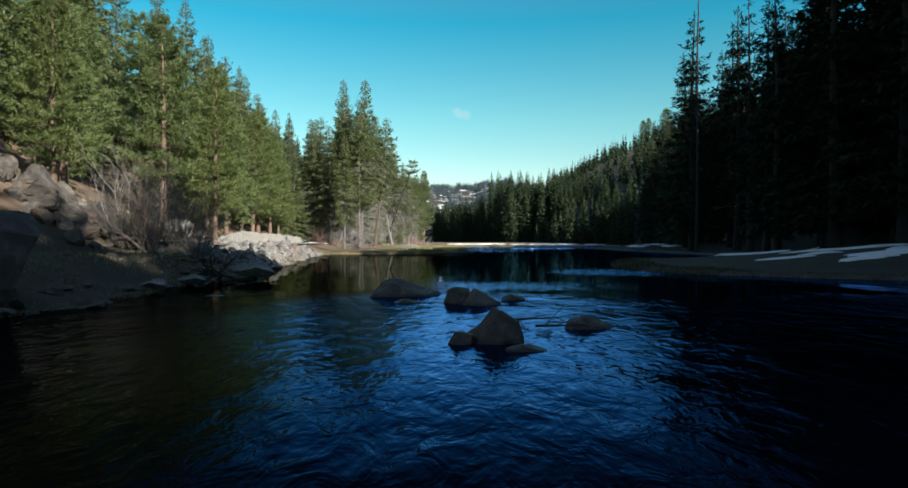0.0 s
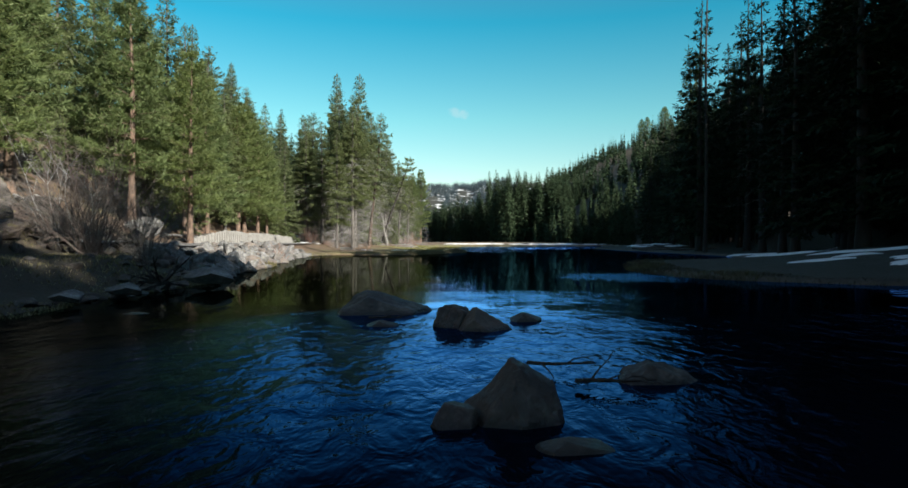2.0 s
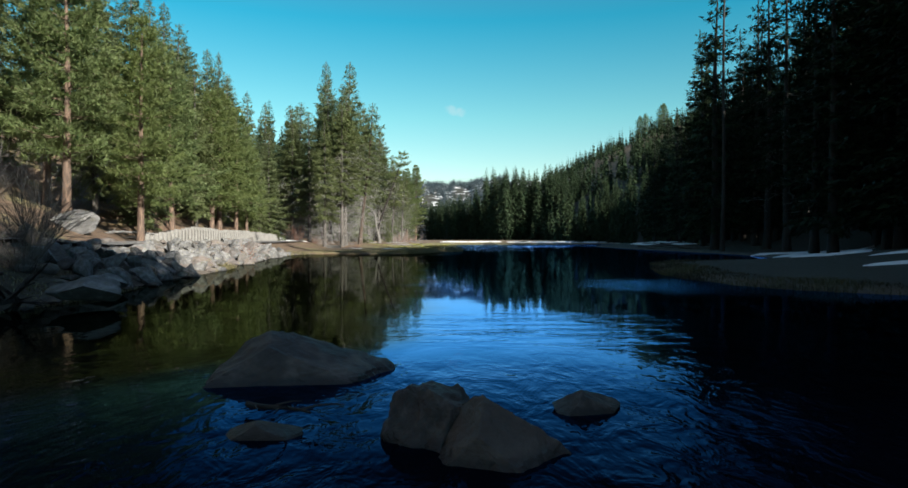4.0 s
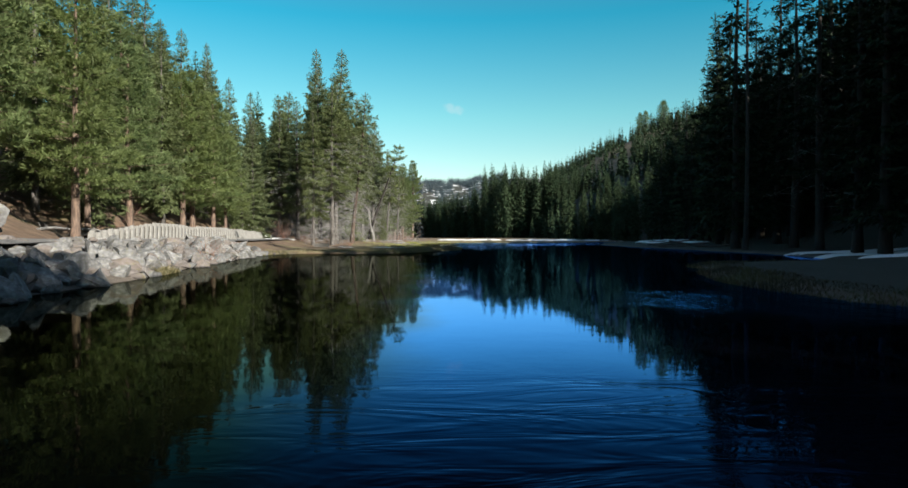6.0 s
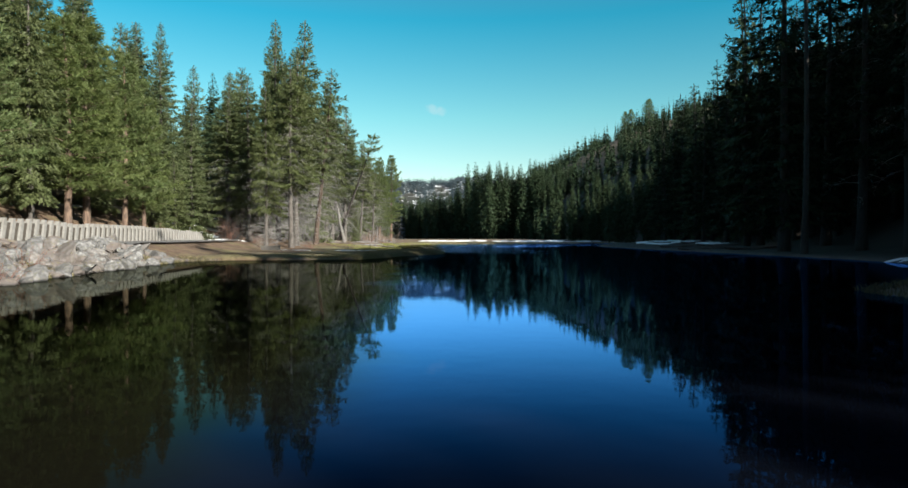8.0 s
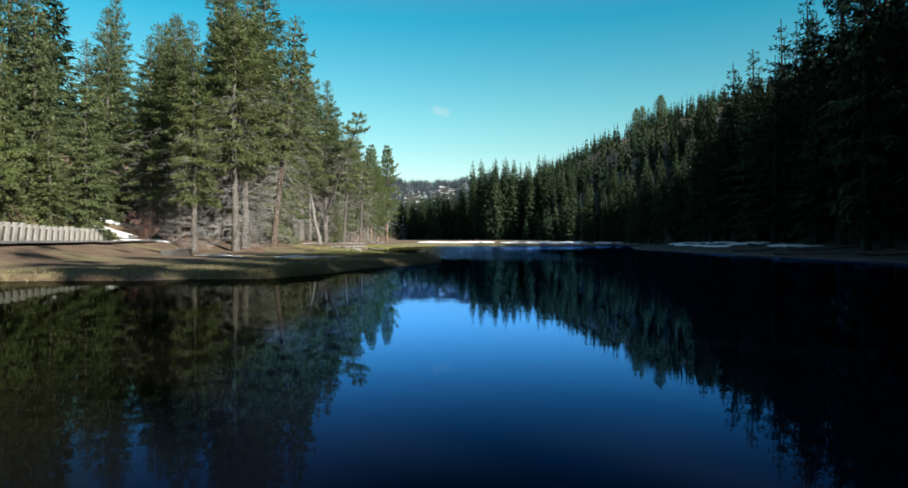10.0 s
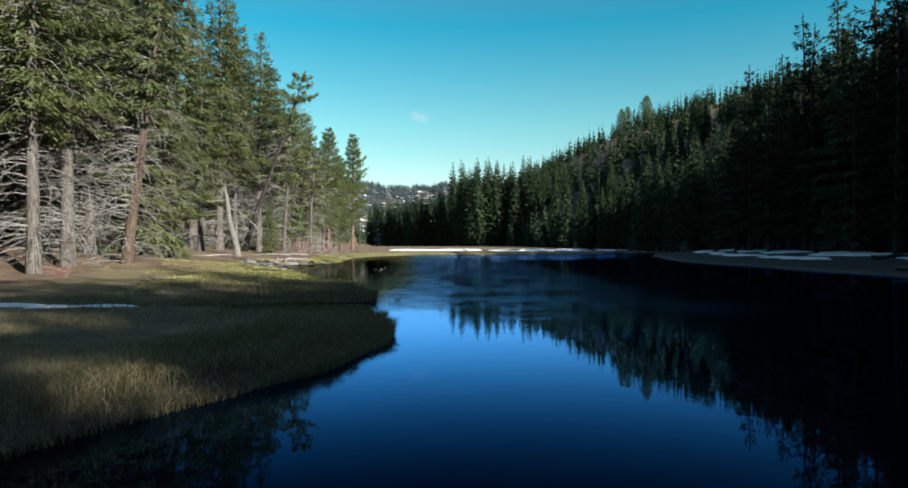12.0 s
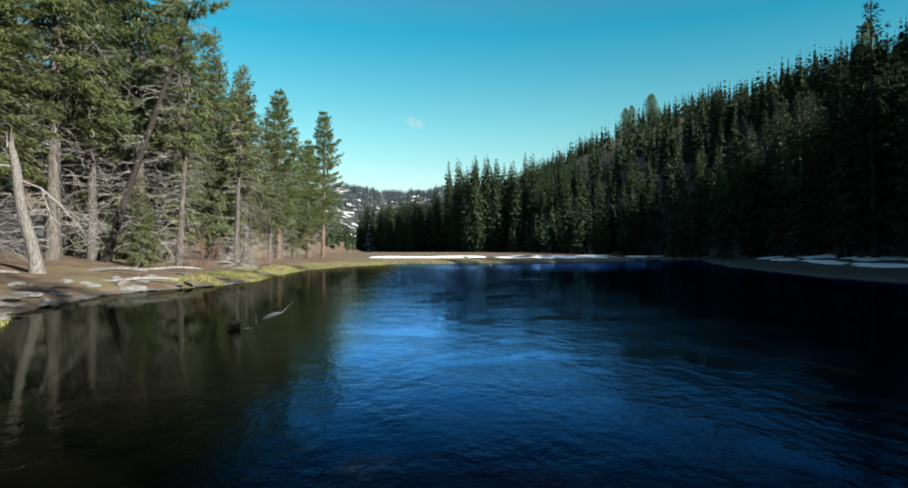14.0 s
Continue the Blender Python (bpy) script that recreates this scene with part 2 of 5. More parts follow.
def water_material():
    """Dark clear river: broken wavelets in the riffle upstream, a mirror on the pool, wind ripples further on."""
    m = material("river_water")
    n = Nodes(m)
    pos = n.place()
    sep = n.add("SeparateXYZ")
    n.link(pos, sep.inputs["Vector"])
    x, y = sep.outputs["X"], sep.outputs["Y"]

    def blob(cx, cy, rx, ry, soft=0.5):
        dx = n.math("DIVIDE", n.math("SUBTRACT", x, cx), rx)
        dy = n.math("DIVIDE", n.math("SUBTRACT", y, cy), ry)
        r = n.math("SQRT", n.math("ADD", n.math("MULTIPLY", dx, dx), n.math("MULTIPLY", dy, dy)))
        r = n.math("ADD", r, n.math("MULTIPLY", n.math("SUBTRACT", n.noise(0.35, 4, 0.6), 0.5), 0.9))
        return n.maprange(r, 1.0 - soft, 1.0 + soft * 0.3, 1.0, 0.0)

    riffle = n.maprange(n.math("ADD", y, n.math("MULTIPLY", n.noise(0.25, 3), 8.0)), 18.5, 24.0, 1.0, 0.0)
    swell = n.maprange(n.math("ADD", y, n.math("MULTIPLY", n.noise(0.3, 3), 5.0)), 20.0, 29.0, 1.0, 0.0)
    wind = n.maprange(n.math("ADD", y, n.math("MULTIPLY", n.noise(0.06, 4), 26.0)), 103.0, 118.0)
    lee = n.maprange(n.math("ADD", x, n.math("MULTIPLY", n.noise(0.22, 5, 0.65), 12.0)), 16.0, 22.0, 1.0, 0.0)
    wind = n.math("MULTIPLY", n.math("MULTIPLY", wind, lee), n.maprange(y, 160.0, 186.0, 1.0, 0.0))
    wind = n.math("MULTIPLY", wind, n.maprange(n.math("ADD", x, n.math("MULTIPLY", n.noise(0.3, 3), 3.0)), 0.5, 4.0, 0.15, 1.0))
    wind = n.math("MULTIPLY", wind, n.maprange(n.noise(0.5, 5, 0.65, None, 0.8), 0.36, 0.62, 0.45, 1.15))
    shelf = blob(8.0, 31.0, 3.6, 4.5)
    mp = n.add("Mapping")
    n.link(pos, mp.inputs["Vector"])
    mp.inputs["Scale"].default_value = (1.0, 0.55, 1.0)
    v = mp.outputs["Vector"]
    def level(*a):
        return n.math("SUBTRACT", n.noise(*a), 0.5)

    w1, w2, w3 = level(0.9, 3, 0.5, v, 0.6), level(2.8, 3, 0.55, v, 0.8), level(8.0, 2, 0.5, v, 0.3)
    rough_h = n.math("ADD", n.math("ADD", n.math("MULTIPLY", w1, 0.032), n.math("MULTIPLY", w2, 0.024)), n.math("MULTIPLY", w3, 0.006))
    swell_h = n.math("ADD", n.math("MULTIPLY", level(0.35, 2, 0.5, v, 0.5), 0.05), n.math("MULTIPLY", w1, 0.012))
    calm_h = n.math("ADD", n.math("MULTIPLY", n.noise(1.2, 2), 0.0015), n.math("MULTIPLY", n.noise(5.0, 2), 0.0004))
    wind_h = n.math("ADD", n.math("MULTIPLY", level(5.5, 3, 0.6, v), 0.012), n.math("MULTIPLY", level(1.4, 2, 0.5, v), 0.020))
    h = n.math("ADD", calm_h, n.math("MULTIPLY", riffle, rough_h))
    h = n.math("ADD", h, n.math("MULTIPLY", swell, swell_h))
    h = n.math("ADD", h, n.math("MULTIPLY", wind, wind_h))
    h = n.math("ADD", h, n.math("MULTIPLY", n.math("MULTIPLY", shelf, 2.5), wind_h))
    crest = n.add("Mapping")
    n.link(pos, crest.inputs["Vector"])
    crest.inputs["Scale"].default_value = (0.6, 1.9, 1.0)
    h = n.math("ADD", h, n.math("MULTIPLY", blob(2.4, 21.2, 4.2, 2.6), n.math("MULTIPLY", level(0.9, 3, 0.6, crest.outputs["Vector"], 1.2), 0.016)))
    breeze = n.maprange(y, 140.0, 172.0)
    h = n.math("ADD", h, n.math("MULTIPLY", breeze, n.math("MULTIPLY", level(2.4, 3, 0.6, v), 0.010)))
    nor = n.bump(h, 1.0, 1.0)
    bed = n.noise(0.35, 5, 0.65)
    c = n.ramp(bed, [(0.35, (0.0022, 0.0032, 0.0060)), (0.65, (0.0032, 0.0042, 0.0075))])
    weeds = n.math("MULTIPLY", n.maprange(n.noise(0.9, 6, 0.7), 0.52, 0.68), n.maprange(y, 96.0, 125.0, 0.0, 0.8))
    c = n.mix(weeds, c, (0.046, 0.050, 0.018))
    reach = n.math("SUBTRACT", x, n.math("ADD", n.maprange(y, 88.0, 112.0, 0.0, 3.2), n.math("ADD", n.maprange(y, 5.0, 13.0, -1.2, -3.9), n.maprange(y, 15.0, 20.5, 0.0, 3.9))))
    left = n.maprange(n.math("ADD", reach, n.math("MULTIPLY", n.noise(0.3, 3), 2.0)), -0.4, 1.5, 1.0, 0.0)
    # olive body colour on the left backs up the painted tree reflections
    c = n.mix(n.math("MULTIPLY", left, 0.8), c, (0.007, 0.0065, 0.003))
    body = n.add("BsdfDiffuse", Color=c)
    n.link(nor, body.inputs["Normal"])
    # gloss colour paints the reflections: blue for sky, olive on the left for trees
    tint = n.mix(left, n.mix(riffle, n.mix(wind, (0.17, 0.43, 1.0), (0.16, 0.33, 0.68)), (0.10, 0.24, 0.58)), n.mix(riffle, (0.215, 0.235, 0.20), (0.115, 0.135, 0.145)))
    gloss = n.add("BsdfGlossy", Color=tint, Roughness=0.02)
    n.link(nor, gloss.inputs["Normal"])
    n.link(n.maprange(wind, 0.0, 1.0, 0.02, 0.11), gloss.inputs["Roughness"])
    fres = n.add("Fresnel", IOR=1.17)
    n.link(nor, fres.inputs["Normal"])
    # the mirror fades faster than plain water as the view steepens
    share = n.maprange(fres.outputs["Fac"], 0.034, 0.41)
    mx = n.add("MixShader", Fac=share)
    n.link(body.outputs["BSDF"], mx.inputs[1])
    n.link(gloss.outputs["BSDF"], mx.inputs[2])
    n.link(mx.outputs["Shader"], n.out.inputs["Surface"])
    return m


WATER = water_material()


def plain_material(name, a, b, scale, rough=0.85, bump=0.4, dist=0.01, spot=None):
    m = material(name)
    n = Nodes(m)
    f, g = n.noise(scale, 6, 0.65), n.noise(scale * 0.12, 4, 0.6)
    c = n.mix(n.maprange(f, 0.3, 0.7), a, b)
    c = n.mix(n.math("MULTIPLY", n.maprange(g, 0.45, 0.7), 0.5), c, spot or tuple(0.6 * v for v in a))
    n.surface(c, rough, n.bump(f, bump, dist))
    return m


SNOW = plain_material("old_snow", (0.74, 0.77, 0.80), (0.86, 0.88, 0.90), 6.0, 0.7, 0.6, 0.04, (0.60, 0.62, 0.64))
ASPHALT = plain_material("worn_asphalt", (0.10, 0.098, 0.095), (0.17, 0.165, 0.16), 30.0, 0.9, 0.4, 0.006)
CONCRETE = plain_material("weathered_concrete", (0.17, 0.167, 0.155), (0.25, 0.245, 0.23), 5.0, 0.9, 0.3, 0.01, (0.14, 0.135, 0.12))
DARK_CONCRETE = plain_material("grey_concrete", (0.06, 0.056, 0.05), (0.11, 0.105, 0.095), 8.0, 0.9, 0.3, 0.01)

WEED = plain_material("floating_weed", (0.030, 0.034, 0.012), (0.060, 0.062, 0.026), 12.0, 0.5, 0.3, 0.003)
SOIL_FILL = plain_material("dark_crib_fill", (0.04, 0.034, 0.027), (0.08, 0.07, 0.058), 6.0, 0.95, 0.5, 0.02)


def blade_material(name, stops):
    m = material(name)
    n = Nodes(m)
    isl = n.add("NewGeometry").outputs["Random Per Island"]
    c = n.ramp(isl, stops)
    c = n.mix(n.math("MULTIPLY", n.maprange(n.noise(0.35, 3), 0.45, 0.65), 0.4), c, (0.13, 0.13, 0.04))
    d = n.add("BsdfPrincipled", **{"Base Color": c, "Roughness": 0.6})
    tr = n.add("BsdfTranslucent", Color=c)
    mx = n.add("MixShader", Fac=0.3)
    n.link(d.outputs["BSDF"], mx.inputs[1])
    n.link(tr.outputs["BSDF"], mx.inputs[2])
    n.link(mx.outputs["Shader"], n.out.inputs["Surface"])
    return m


SEDGE = blade_material("sedge_blades", [(0.0, (0.060, 0.056, 0.026)), (0.45, (0.125, 0.112, 0.052)), (0.8, (0.22, 0.19, 0.10)), (1.0, (0.38, 0.33, 0.20))])
# darker copy of the sedge, with the bank's shade in its colours
SHADE_SEDGE = blade_material("shade_darkened_sedge", [(0.0, (0.018, 0.018, 0.009)), (0.5, (0.036, 0.034, 0.016)), (1.0, (0.085, 0.075, 0.040))])
GREEN_GRASS = blade_material("green_grass_blades", [(0.0, (0.14, 0.16, 0.035)), (0.45, (0.26, 0.27, 0.07)), (0.8, (0.36, 0.36, 0.12)), (1.0, (0.46, 0.44, 0.20))])


# ---- mesh helpers ----
def arrays_mesh(name, verts, faces, mat=None, smooth=False):
    """A mesh from arrays of vertices and of faces that all have the same number of corners."""
    verts, faces = np.asarray(verts, np.float32).reshape(-1, 3), np.asarray(faces, np.int32)
    me = bpy.data.meshes.new(name)
    me.vertices.add(len(verts))
    me.vertices.foreach_set("co", verts.ravel())
    me.loops.add(faces.size)
    me.loops.foreach_set("vertex_index", faces.ravel())
    me.polygons.add(len(faces))
    me.polygons.foreach_set("loop_start", np.arange(0, faces.size, faces.shape[1], dtype=np.int32))
    me.polygons.foreach_set("use_smooth", np.full(len(faces), smooth))
    me.update(calc_edges=True)
    if mat:
        me.materials.append(mat)
    return me


def part_of(name, me, parent, label=""):
    ob = new(name, me)
    ob.parent = parent
    return tagged(ob, label)


def part(name, bm, mat, parent, label="", smooth=False):
    """Links a bmesh as one mesh object under a thing or a part."""
    me = bpy.data.meshes.new(name)
    bm.to_mesh(me)
    bm.free()
    me.materials.append(mat)
    for p in me.polygons:
        p.use_smooth = smooth
    return part_of(name, me, parent, label)


def box(bm, cx, cy, cz, sx, sy, sz, bevel=0.0):
    """A box, with bevelled edges, added to bm."""
    made = bmesh.ops.create_cube(bm, size=1, matrix=Matrix.Translation((cx, cy, cz)) @ Matrix.Diagonal((sx, sy, sz, 1)))
    if bevel:
        edges = list({e for v in made["verts"] for e in v.link_edges})
        bmesh.ops.bevel(bm, geom=edges, offset=bevel, segments=2, affect="EDGES", profile=0.6)


class Soup:
    """Gathers vertices and triangles."""

    def __init__(self):
        self.v, self.f, self.n = [], [], 0

    def put(self, v, f):
        v = np.asarray(v, np.float32).reshape(-1, 3)
        self.v.append(v)
        self.f.append(np.asarray(f, np.int32) + self.n)
        self.n += len(v)

    def tubes(self, a, b, ra, rb, sides=3):
        """Tapered sticks from points a to b."""
        a, b = np.atleast_2d(a).astype(float), np.atleast_2d(b).astype(float)
        ra, rb = np.broadcast_to(ra, len(a)), np.broadcast_to(rb, len(a))
        d = b - a
        d /= np.linalg.norm(d, axis=1, keepdims=True) + 1e-9
        ref = np.where(np.abs(d[:, 2:]) > 0.9, [[1.0, 0, 0]], [[0, 0, 1.0]])
        u = np.cross(d, ref)
        u /= np.linalg.norm(u, axis=1, keepdims=True)
        w = np.cross(d, u)
        k = np.arange(sides) * 2 * np.pi / sides
        ring = u[:, None] * np.cos(k)[None, :, None] + w[:, None] * np.sin(k)[None, :, None]
        v = np.concatenate([a[:, None] + ring * ra[:, None, None], b[:, None] + ring * rb[:, None, None]], 1)
        i, j = np.arange(sides), (np.arange(sides) + 1) % sides
        f = np.concatenate([np.c_[i, j, j + sides], np.c_[i, j + sides, i + sides]])
        self.put(v, (f[None] + (np.arange(len(a)) * 2 * sides)[:, None, None]).reshape(-1, 3))

    def path(self, pts, radii, sides=8):
        """One bent, tapered stem through the points."""
        pts, m = np.asarray(pts, float), len(pts)
        d = np.gradient(pts, axis=0)
        d /= np.linalg.norm(d, axis=1, keepdims=True) + 1e-9
        ref = np.array([1.0, 0, 0]) if abs(d[0, 2]) > 0.7 else np.array([0, 0, 1.0])
        u = np.cross(d, ref)
        u /= np.linalg.norm(u, axis=1, keepdims=True)
        w = np.cross(d, u)
        k = np.arange(sides) * 2 * np.pi / sides
        v = pts[:, None] + (u[:, None] * np.cos(k)[None, :, None] + w[:, None] * np.sin(k)[None, :, None]) * np.asarray(radii)[:, None, None]
        i, j = np.arange(sides), (np.arange(sides) + 1) % sides
        one = np.concatenate([np.c_[i, j, j + sides], np.c_[i, j + sides, i + sides]])
        self.put(v, (one[None] + (np.arange(m - 1) * sides)[:, None, None]).reshape(-1, 3))

    def blades(self, p, d, side, length, width):
        """Thin triangles from points p along d, as wide as width at their foot, along side."""
        length, width = np.asarray(length)[:, None], np.asarray(width)[:, None]
        v = np.stack([p - side * width / 2, p + side * width / 2, p + d * length], 1)
        self.put(v, np.arange(len(p) * 3).reshape(-1, 3))

    def mesh(self, name, mat, smooth=False):
        return arrays_mesh(name, np.concatenate(self.v), np.concatenate(self.f), mat, smooth)


def unit(v):
    return v / (np.linalg.norm(v, axis=-1, keepdims=True) + 1e-9)


# ---- the lie of the land ----
LEFT_SHORE = ((-300, -9), (0, -9.4), (12, -9.0), (14, -8.4), (19, -9.2), (25, -8.9), (30, -9.6), (39, -10.6), (50, -12.6), (55, -13.3), (65, -14.7),
              (72, -15.3), (74.3, -14.0), (75.4, -4.8), (77, -3.8), (79, -2.9), (83, -1.8), (85.2, -1.0), (86.2, -0.4), (87.6, 0.2), (88.6, 0.9), (91.1, 1.9), (94, 1.9), (96.4, 1.9), (97.1, -3.0), (98.9, -3.6), (99.9, 0.9), (102, 0.9), (105, 0.4),
              (108, -0.4), (110.5, -0.6), (113, -2.4), (115, -3.5), (122, -5.0), (127, -7.4), (136, -8.8), (141, -7.0), (145, -5.4), (158, -6.0), (170, -6.0), (185, -3.0), (197, 2.0), (205, 30),
              (212, 36), (236, 64), (400, 70))
RIGHT_SHORE = ((-300, 18), (0, 18), (24, 17.5), (26, 14), (29, 10.6), (31, 9.6), (37, 9.8), (41, 10.5), (45, 12), (48.5, 13), (52, 20), (60, 27), (75, 30),
               (120, 31), (150, 33), (180, 42), (205, 52), (226, 61), (236, 64.05), (400, 70.05))
LEFT_TOE = ((-300, -13), (10, -12.2), (24, -13.5), (36, -16.5), (45, -18.3), (54, -21.4), (61, -22.05), (88, -24.65), (108, -26.6), (118, -26), (128, -25), (150, -28), (200, -32), (300, -26), (500, -24), (1200, -60))
RIGHT_TOE = ((-300, 30), (0, 30), (60, 38), (100, 44), (200, 66), (240, 76), (300, 62), (400, 36), (600, 30), (1000, 20), (1400, 60))


def line_at(table, y):
    t = np.array(table, float)
    return np.interp(y, t[:, 0], t[:, 1])


def smooth(a, b, v):
    t = np.clip((v - a) / (b - a), 0, 1)
    return t * t * (3 - 2 * t)


GRAIN = np.random.RandomState(5)
WAVES = [(GRAIN.uniform(0.02, 0.09), GRAIN.uniform(0, 6.28), GRAIN.uniform(0, 6.28)) for _ in range(7)]
SMALL = [(GRAIN.uniform(0.4, 1.6), GRAIN.uniform(0, 6.28), GRAIN.uniform(0, 6.28)) for _ in range(9)]


def bumps(x, y, table):
    s = 0
    for k, a, p in table:
        s = s + np.sin(k * (x * np.cos(a) + y * np.sin(a)) + p + 1.3 * np.sin(0.7 * k * (x * np.sin(a) - y * np.cos(a))))
    return s / len(table)


def height(x, y):
    """Ground level; the water stands at 0."""
    x, y = np.asarray(x, float), np.asarray(y, float)
    xl, xr = line_at(LEFT_SHORE, y), line_at(RIGHT_SHORE, y)
    tl, tr = line_at(LEFT_TOE, y), line_at(RIGHT_TOE, y)
    small, large = bumps(x, y, SMALL), bumps(x, y, WAVES)
    wob = 0.35 * bumps(x, y, SMALL[:4])
    dl, dr = xl + wob - x, x - xr + wob
    # left: stony bank, road shelf, meadow, then the forest floor
    bank = smooth(0, 3.2, dl) * 1.0 + 0.12 * np.clip(dl - 3, 0, 20) * 0.6
    shelf = 0.27 * np.clip(dl, 0, 3.4) + 0.40 * smooth(3.2, 4.4, dl) + 0.012 * np.clip(dl - 4.4, 0, 20)
    meadow = smooth(0, 0.5, dl) * 0.16 + 0.010 * np.clip(dl, 0, 30) + 0.9 * (1 - smooth(2.5, 8.5, x - tl))
    wood = smooth(0, 1.2, dl) * 0.25 + 0.085 * np.clip(dl, 0, 20) * (1 - 0.72 * smooth(186, 200, y))
    a, b, c = smooth(25, 31, y), smooth(70, 75, y), smooth(112, 128, y)
    left = bank * (1 - a) + shelf * a
    left = left * (1 - b) + meadow * b
    left = left * (1 - c) + wood * c
    steep = 0.62 * (1 - a) + 0.47 * a
    terrace = smooth(53, 56, y) * (1 - smooth(107, 111, y))
    up = np.clip(tl - x - 0.9 * terrace, 0, None)
    left = left + 1.05 * smooth(0.1, 0.7, up) * smooth(56, 62, y) * (1 - smooth(104, 110, y))
    left = left + 62 * np.tanh(up * steep / 62) + np.clip(up, 0, 6) * 0.12 * small + np.clip(up, 0, 60) * 0.05 * large
    # right: low sedge shelf, flat mud and snow, then the wooded hillside
    right = smooth(0, 1.0, dr) * 0.16 + 0.025 * np.clip(dr, 0, 6) + 0.075 * np.clip(dr - 6, 0, 25)
    climb = np.clip(x - tr, 0, None)
    top = (135 + 30 * smooth(450, 700, y)) * (1 - 0.75 * smooth(850, 1500, y)) * (0.55 + 0.45 * smooth(-200, 60, y))
    # slope kept low out of view below y = 20 to let sun past
    right = right + top * np.tanh(climb * (0.22 + 0.32 * smooth(20, 70, y) + 0.16 * smooth(400, 650, y)) / top) + np.clip(climb, 0, 80) * 0.06 * large
    # hidden rise added to the hillside to throw shade on the far trees
    right = right + 45 * smooth(60, 160, climb) * smooth(170, 230, y) * (1 - smooth(250, 300, y))
    land = np.where(dl > dr, left, right)
    inside = np.maximum(dl, dr)
    bed = -0.25 - 1.1 * smooth(0, 5, -inside) * smooth(8, 40, y) - 0.15 * smooth(0, 3, -inside)
    z = np.where(inside > 0, land, bed * smooth(0, 0.6, -inside))
    z = z + 0.05 * small * smooth(0.2, 2, inside)
    far = smooth(1250, 2300, y)
    return z * (1 - 0.6 * far) + far * (196 + 9 * large + 0.01 * (x - 100)) + smooth(240, 330, y) * 0.6


def graded(lo, hi, a, b, step, grow):
    """Grid lines: even between a and b, ever wider outside."""
    mid = list(np.arange(a, b + step / 2, step))
    s, v = step, mid[-1]
    while v < hi:
        s *= grow
        v += s
        mid.append(v)
    s, v = step, mid[0]
    while v > lo:
        s *= grow
        v -= s
        mid.insert(0, v)
    return np.array(mid)


def build_ground():
    xs, ys = graded(-2600, 3000, -26.6, 30, 0.70, 1.08), graded(-500, 4200, 4, 146, 1.0, 1.05)
    gx, gy = np.meshgrid(xs, ys)
    gz = height(gx, gy)
    nx, ny = len(xs), len(ys)
    i = np.arange(nx * ny).reshape(ny, nx)
    f = np.stack([i[:-1, :-1], i[:-1, 1:], i[1:, 1:], i[1:, :-1]], -1).reshape(-1, 4)
    me = arrays_mesh("ground", np.stack([gx, gy, gz], -1).reshape(-1, 3), f, GROUND, True)
    xl, xr, tl = line_at(LEFT_SHORE, gy), line_at(RIGHT_SHORE, gy), line_at(LEFT_TOE, gy)
    dl, dr = xl - gx, gx - xr
    grass = smooth(73, 77, gy) * smooth(0, 1, dl) * (1 - smooth(8, 16, dl)) * (1 - smooth(112, 125, gy))
    grass = np.maximum(grass, smooth(112, 125, gy) * smooth(0, 0.6, dl) * (1 - smooth(2.0, 4.5, dl)) * smooth(139, 143, gy))
    grass = np.maximum(grass, 0.40 * (1 - smooth(26, 34, gy)) * smooth(1.5, 3, dl) * (1 - smooth(4.5, 7, dl)))
    grass = np.maximum(grass, smooth(195, 199, gy) * (1 - smooth(212, 216, gy)) * (1 - smooth(34, 37, gx)) * smooth(-8, -2, gx))
    grass = np.maximum(grass, 0.08 * smooth(0, 1, dr) * (1 - smooth(5, 9, dr)) * (1 - smooth(50, 56, gy)))
    mud = np.maximum(1 - smooth(0.1, 0.9, np.maximum(dl, dr)), smooth(52, 56, gy) * smooth(0, 1, dr) * (1 - smooth(5, 12, dr)))
    mud = np.maximum(mud, smooth(28, 33, gy) * (1 - smooth(70, 76, gy)) * smooth(0, 1, dl) * (1 - smooth(4, 5, dl)))
    snow = np.maximum(0.41 * smooth(900, 1600, gy), 0.25 * smooth(60, 110, gx) * smooth(150, 260, gy))
    # right bank and hillside darkened: forest shade put into the cover colour
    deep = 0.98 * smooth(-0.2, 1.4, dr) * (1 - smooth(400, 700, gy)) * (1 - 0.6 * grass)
    # near left bank darkened too: damp soil plus its shade, in one factor
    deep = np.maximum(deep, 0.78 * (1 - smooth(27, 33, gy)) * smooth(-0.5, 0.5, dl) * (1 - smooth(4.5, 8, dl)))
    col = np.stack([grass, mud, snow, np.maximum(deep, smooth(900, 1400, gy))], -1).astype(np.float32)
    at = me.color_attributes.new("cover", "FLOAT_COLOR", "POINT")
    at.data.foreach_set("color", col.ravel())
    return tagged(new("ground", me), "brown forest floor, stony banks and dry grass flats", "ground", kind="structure")


